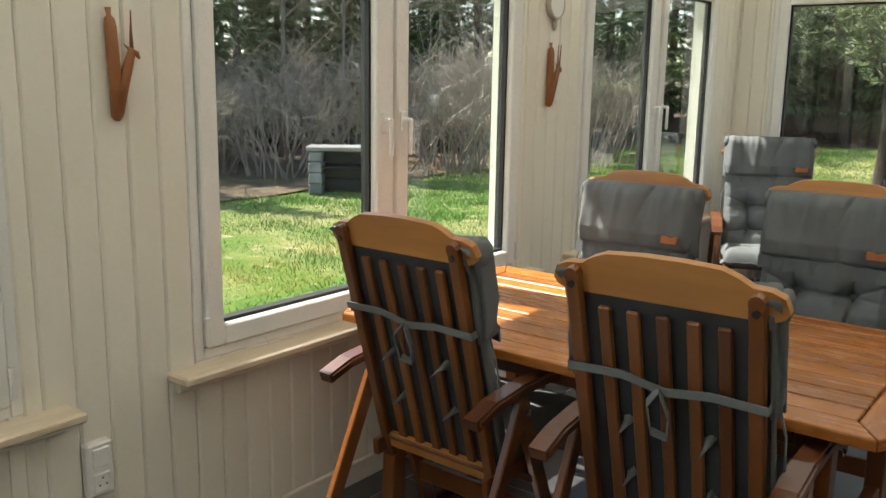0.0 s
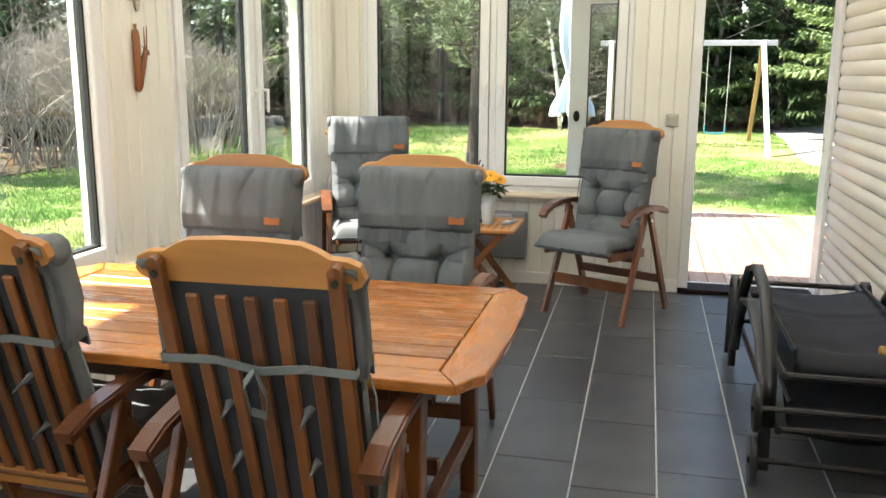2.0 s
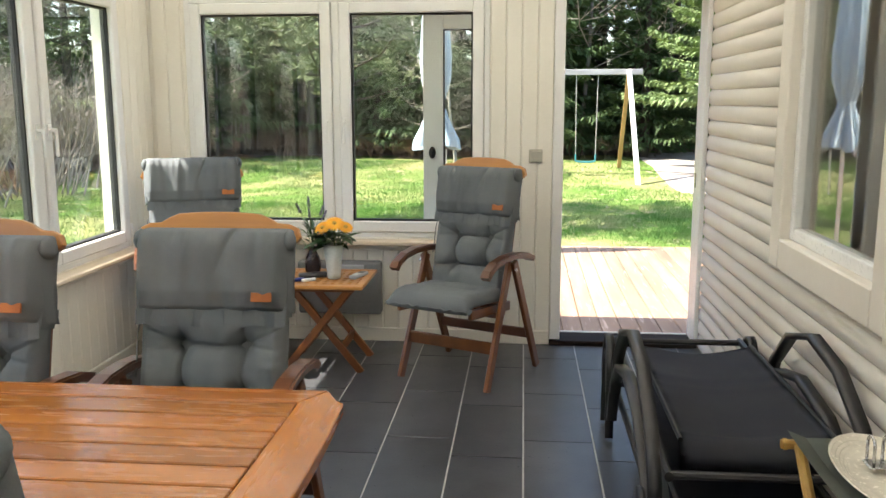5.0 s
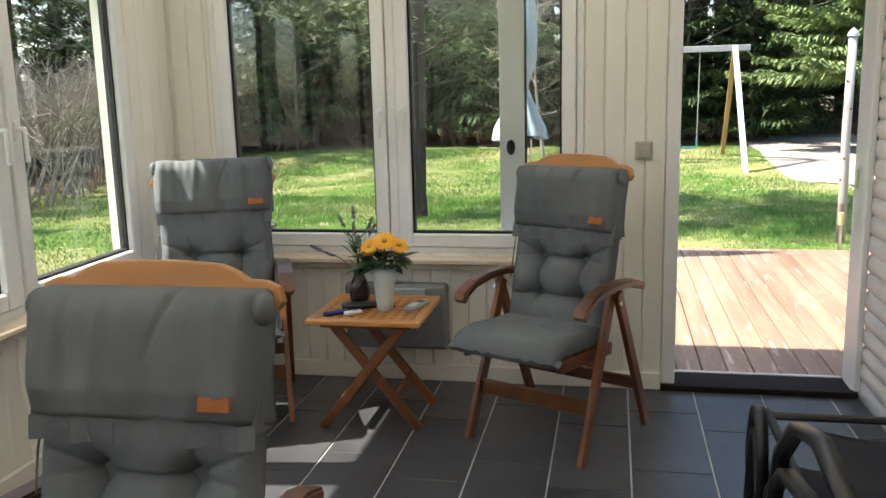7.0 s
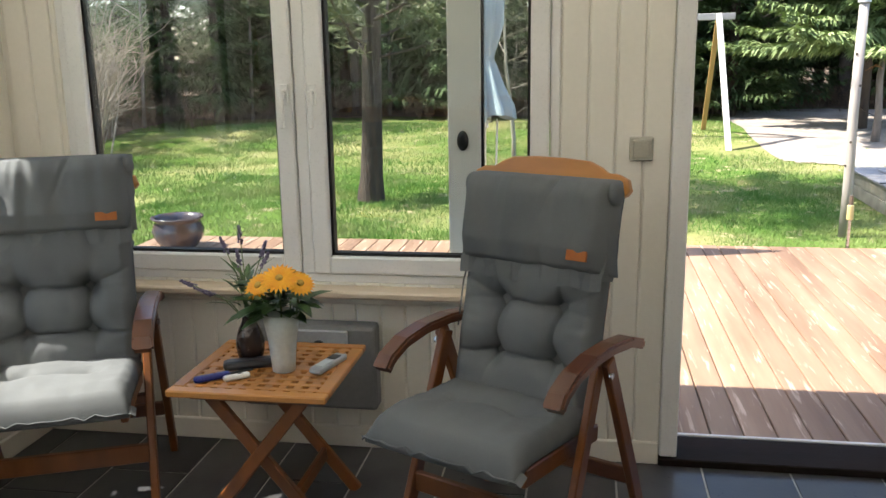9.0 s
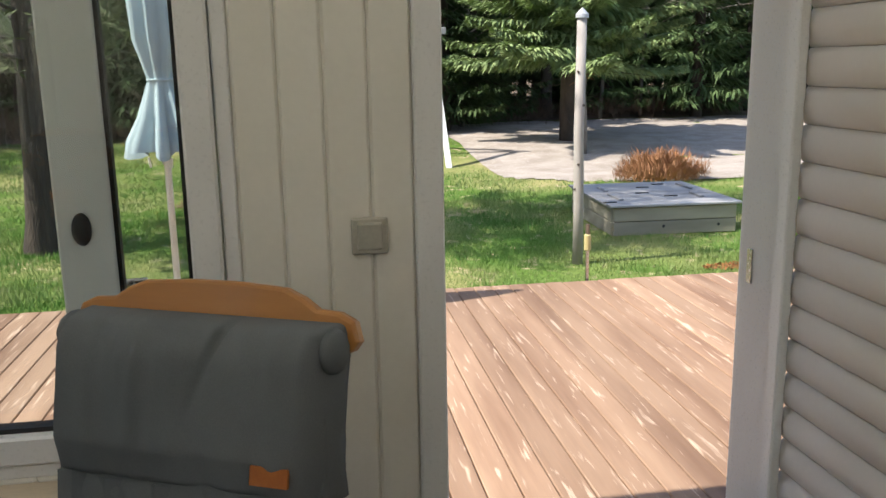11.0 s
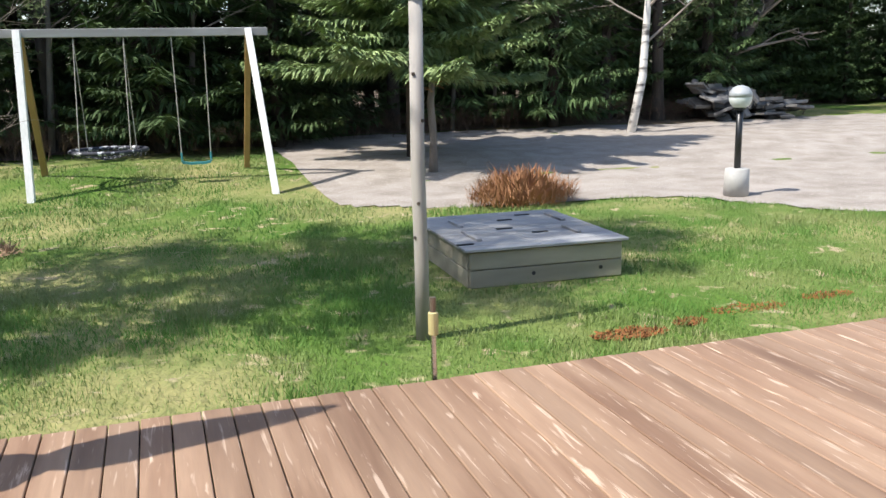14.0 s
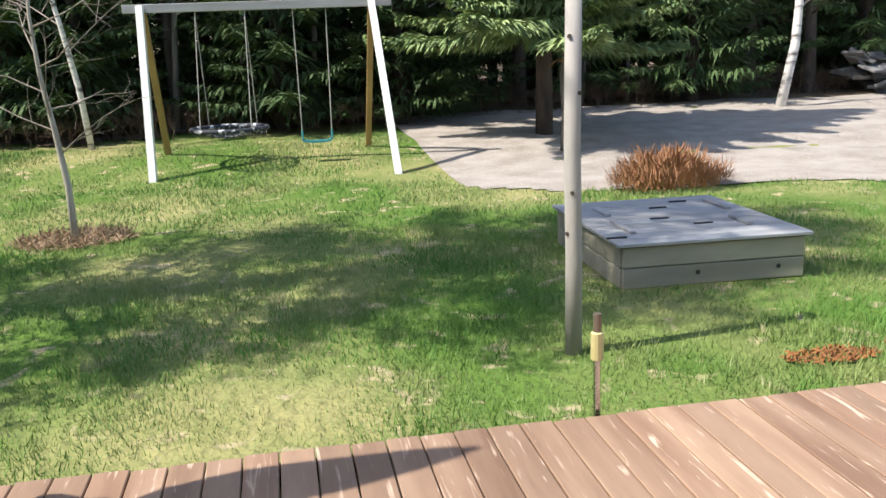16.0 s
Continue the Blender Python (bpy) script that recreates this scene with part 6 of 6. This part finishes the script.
# heap of old slabs behind the sand
heap = thing("stone_heap", pose(14.2, 25.2, ground_z(14, 25.2)), "heap of grey stone slabs and split wood at the wood's edge", "stone heap")
for k in range(46):
    u = r.random()
    x, y = -0.6 + u * 3.4, r.uniform(-0.5, 0.6)
    z = r.uniform(0.05, 0.85) * (1 - 0.75 * u) + 0.06
    part("slab", slab((r.uniform(0.35, 0.75), r.uniform(0.3, 0.5), r.uniform(0.05, 0.10)), (x, y, z), (r.uniform(-20, 20), r.uniform(-60, 25) if u < 0.45 else r.uniform(-10, 10), r.uniform(0, 180) if u < 0.45 else r.uniform(-15, 15)), 0.006), M_SLATE, heap)


# ---- grass ----
def grass(name, x0, x1, y0, y1, count, tall, label, seed, wide=0.004):
    """Loose blades standing on the lawn, denser and taller in tufts."""
    g = np.random.default_rng(seed)
    xs, ys = g.uniform(x0, x1, count * 2), g.uniform(y0, y1, count * 2)
    tuft = 0.5 + 0.5 * np.sin(xs * 3.1 + 2 * np.sin(ys * 1.7)) * np.sin(ys * 2.7 + 1.5 * np.sin(xs * 2.1))
    keep = g.random(count * 2) < 0.30 + 0.55 * tuft
    xs, ys, tuft = xs[keep][:count], ys[keep][:count], tuft[keep][:count]
    ok = np.array([not sandy(x, y) and not (3.05 < x < 4.42 and 12.82 < y < 14.36) and not (x > -3.85 and y < 10.86) for x, y in zip(xs, ys)])
    xs, ys, tuft = xs[ok], ys[ok], tuft[ok]
    n = len(xs)
    zs = np.array([ground_z(x, y) for x, y in zip(xs, ys)]) - 0.012
    a, lean = g.uniform(0, 6.283, n), g.normal(0, 0.45, (n, 2))
    h = tall * g.uniform(0.45, 1.15, n) * (0.65 + 0.6 * tuft)
    w = wide * g.uniform(0.7, 1.4, n)
    v = np.empty((n, 3, 3))
    v[:, 0] = np.c_[xs - w * np.cos(a), ys - w * np.sin(a), zs]
    v[:, 1] = np.c_[xs + w * np.cos(a), ys + w * np.sin(a), zs]
    v[:, 2] = np.c_[xs + lean[:, 0] * h, ys + lean[:, 1] * h, zs + h + 0.012]
    me = bpy.data.meshes.new(name)
    me.from_pydata(v.reshape(-1, 3).tolist(), [], np.arange(3 * n).reshape(-1, 3).tolist())
    me.materials.append(M_BLADE)
    return tagged(new(name, me), label, "grass", kind="stuff")


grass("grass", -5.0, 9.0, 10.8, 15.5, 170000, 0.052, "long spring grass of the lawn beyond the deck", 1, 0.0036)
grass("grass", -8.0, 12.0, 15.5, 22.5, 100000, 0.05, "lawn grass towards the swing frame", 2, 0.006)
grass("grass", -12.0, -3.9, 2.0, 15.5, 70000, 0.055, "lawn grass beside the house", 3, 0.006)
grass("grass", 9.0, 16.0, 10.8, 17.2, 30000, 0.05, "lawn grass in front of the sand", 4, 0.007)

# ---- pieces: tiles, boards, cladding, deck ----
CACHE = {}


def piece(key, make, material):
    if key not in CACHE:
        CACHE[key] = mesh_from(make(), key[0], material)
    return CACHE[key]


def chamfered(w, d, h, c):
    """A plain piece with its upper rim cut, 10 faces."""
    bm = bmesh.new()
    x, y = w / 2, d / 2
    low = [bm.verts.new((sx * x, sy * y, 0)) for sx, sy in ((-1, -1), (1, -1), (1, 1), (-1, 1))]
    mid = [bm.verts.new((sx * x, sy * y, h - c)) for sx, sy in ((-1, -1), (1, -1), (1, 1), (-1, 1))]
    top = [bm.verts.new((sx * (x - c), sy * (y - c), h)) for sx, sy in ((-1, -1), (1, -1), (1, 1), (-1, 1))]
    for a, b in ((low, mid), (mid, top)):
        for k in range(4):
            bm.faces.new((a[k], a[(k + 1) % 4], b[(k + 1) % 4], b[k]))
    bm.faces.new(top)
    bm.faces.new(low[::-1])
    return bm


# floor tiles in running courses
TW, TL, GAP = 0.310, 0.628, 0.007
for i in range(-8, 5):
    xa, xb = 0.179 + i * TW, 0.179 + (i + 1) * TW
    xa, xb = max(xa, -2.125), min(xb, 1.245)
    if xb - xa < 0.03:
        continue
    start = 5.815 if i % 2 == 0 else 5.62
    for j in range(-13, 3):
        ya, yb = start + j * TL, start + (j + 1) * TL
        ya, yb = max(ya, -1.74), min(yb, 6.748)
        if yb - ya < 0.03:
            continue
        w, d = round(xb - xa - GAP, 3), round(yb - ya - GAP, 3)
        me = piece(("tile", w, d), lambda: chamfered(w, d, 0.0125, 0.0015), M_TILE)
        share("tile", me, floor, pose((xa + xb) / 2, (ya + yb) / 2, -0.0124 + 0.0004 * ((i * 7 + j * 3) % 3 - 1)))


# upright panelling boards
def panelling(owner, holes, u0, u1, pitch=0.0955, z0=0.0, z1=CEIL):
    n = int(round((u1 - u0) / pitch))
    for k in range(n):
        a, b = u0 + k * (u1 - u0) / n, u0 + (k + 1) * (u1 - u0) / n
        for p, q, c, d in free_rects(a, b, z0, z1, holes):
            if q - p < 0.012:
                continue
            w, h = round(q - p - 0.0012, 4), round(d - c, 3)
            me = piece(("board", w, h), lambda: chamfered(w, h, 0.0115, 0.0065), M_WHITE)
            share("board", me, owner, pose((p + q) / 2, 0.0118, (c + d) / 2, 90, 0, 0))


panelling(wall_far, FAR_HOLES + [(0.338, 1.235, 0.0, 2.16)], -2.118, 0.338)
panelling(wall_far, [(0.338, 1.235, 0.0, 2.16)], 0.338, 1.235)
panelling(wall_left, LEFT_HOLES, 0.0, 6.736)


# rounded house cladding
def rounded(length, pitch):
    bm = bmesh.new()
    prof = [(0.011, 0.0)] + [(0.004 - 0.024 * math.sin(math.pi * (0.06 + 0.88 * k / 7)) ** 0.7, pitch * (0.01 + 0.98 * k / 7)) for k in range(8)] + [(0.011, pitch)]
    ends = [[bm.verts.new((x, y, z)) for y, z in prof] for x in (-length / 2, length / 2)]
    for k in range(len(prof) - 1):
        bm.faces.new((ends[0][k], ends[1][k], ends[1][k + 1], ends[0][k + 1]))
    bm.faces.new(ends[0])
    bm.faces.new(ends[1][::-1])
    bmesh.ops.recalc_face_normals(bm, faces=bm.faces[:])
    me_faces = bm.faces[:]
    for f in me_faces[1:8]:
        f.smooth = True
    return bm


PITCH = 0.0862
outer = [(a - 0.05, b + 0.03, c - 0.05, d + 0.05) for a, b, c, d in HOUSE_HOLES]
for k in range(28):
    z = k * PITCH
    spans, u = [], -6.738
    for a, b, c, d in sorted(outer):
        if c < z + PITCH * 0.5 < d:
            spans.append((u, a))
            u = b
    spans.append((u, 1.74))
    for a, b in spans:
        if b - a > 0.05:
            l = round(b - a, 3)
            me = piece(("cladding_board", l, 0), lambda: rounded(l, PITCH), M_SIDING)
            share("cladding_board", me, wall_house, pose((a + b) / 2, 0, z))

# deck boards
deck = thing("deck", pose(0, 0, 0), "red-brown weathered wooden deck boards", "deck", kind="structure")
joists = bmesh.new()
for y in (7.05, 7.8, 8.55, 9.3, 10.05, 10.78):
    span(-3.80, 9.2, y - 0.025, y + 0.025, -0.20, -0.089, 0, joists)
part("joists", joists, M_BROWN, deck, "dark joists under the boards")
rngd = random.Random(12)
BW = 0.1343
length = 10.83 - 6.98
for k in range(97):
    x = -3.714 + (k + 0.5) * BW
    me = piece(("deck_board", k % 6, 0), lambda: chamfered(BW - 0.006, length + 0.004 * (k % 6), 0.028, 0.004), M_DECK)
    share("deck_board", me, deck, pose(x, (10.83 + 6.98) / 2 + rngd.uniform(-0.006, 0.006), -0.088 + rngd.uniform(-0.0015, 0.0015), 0, rngd.uniform(-0.2, 0.2), 0))
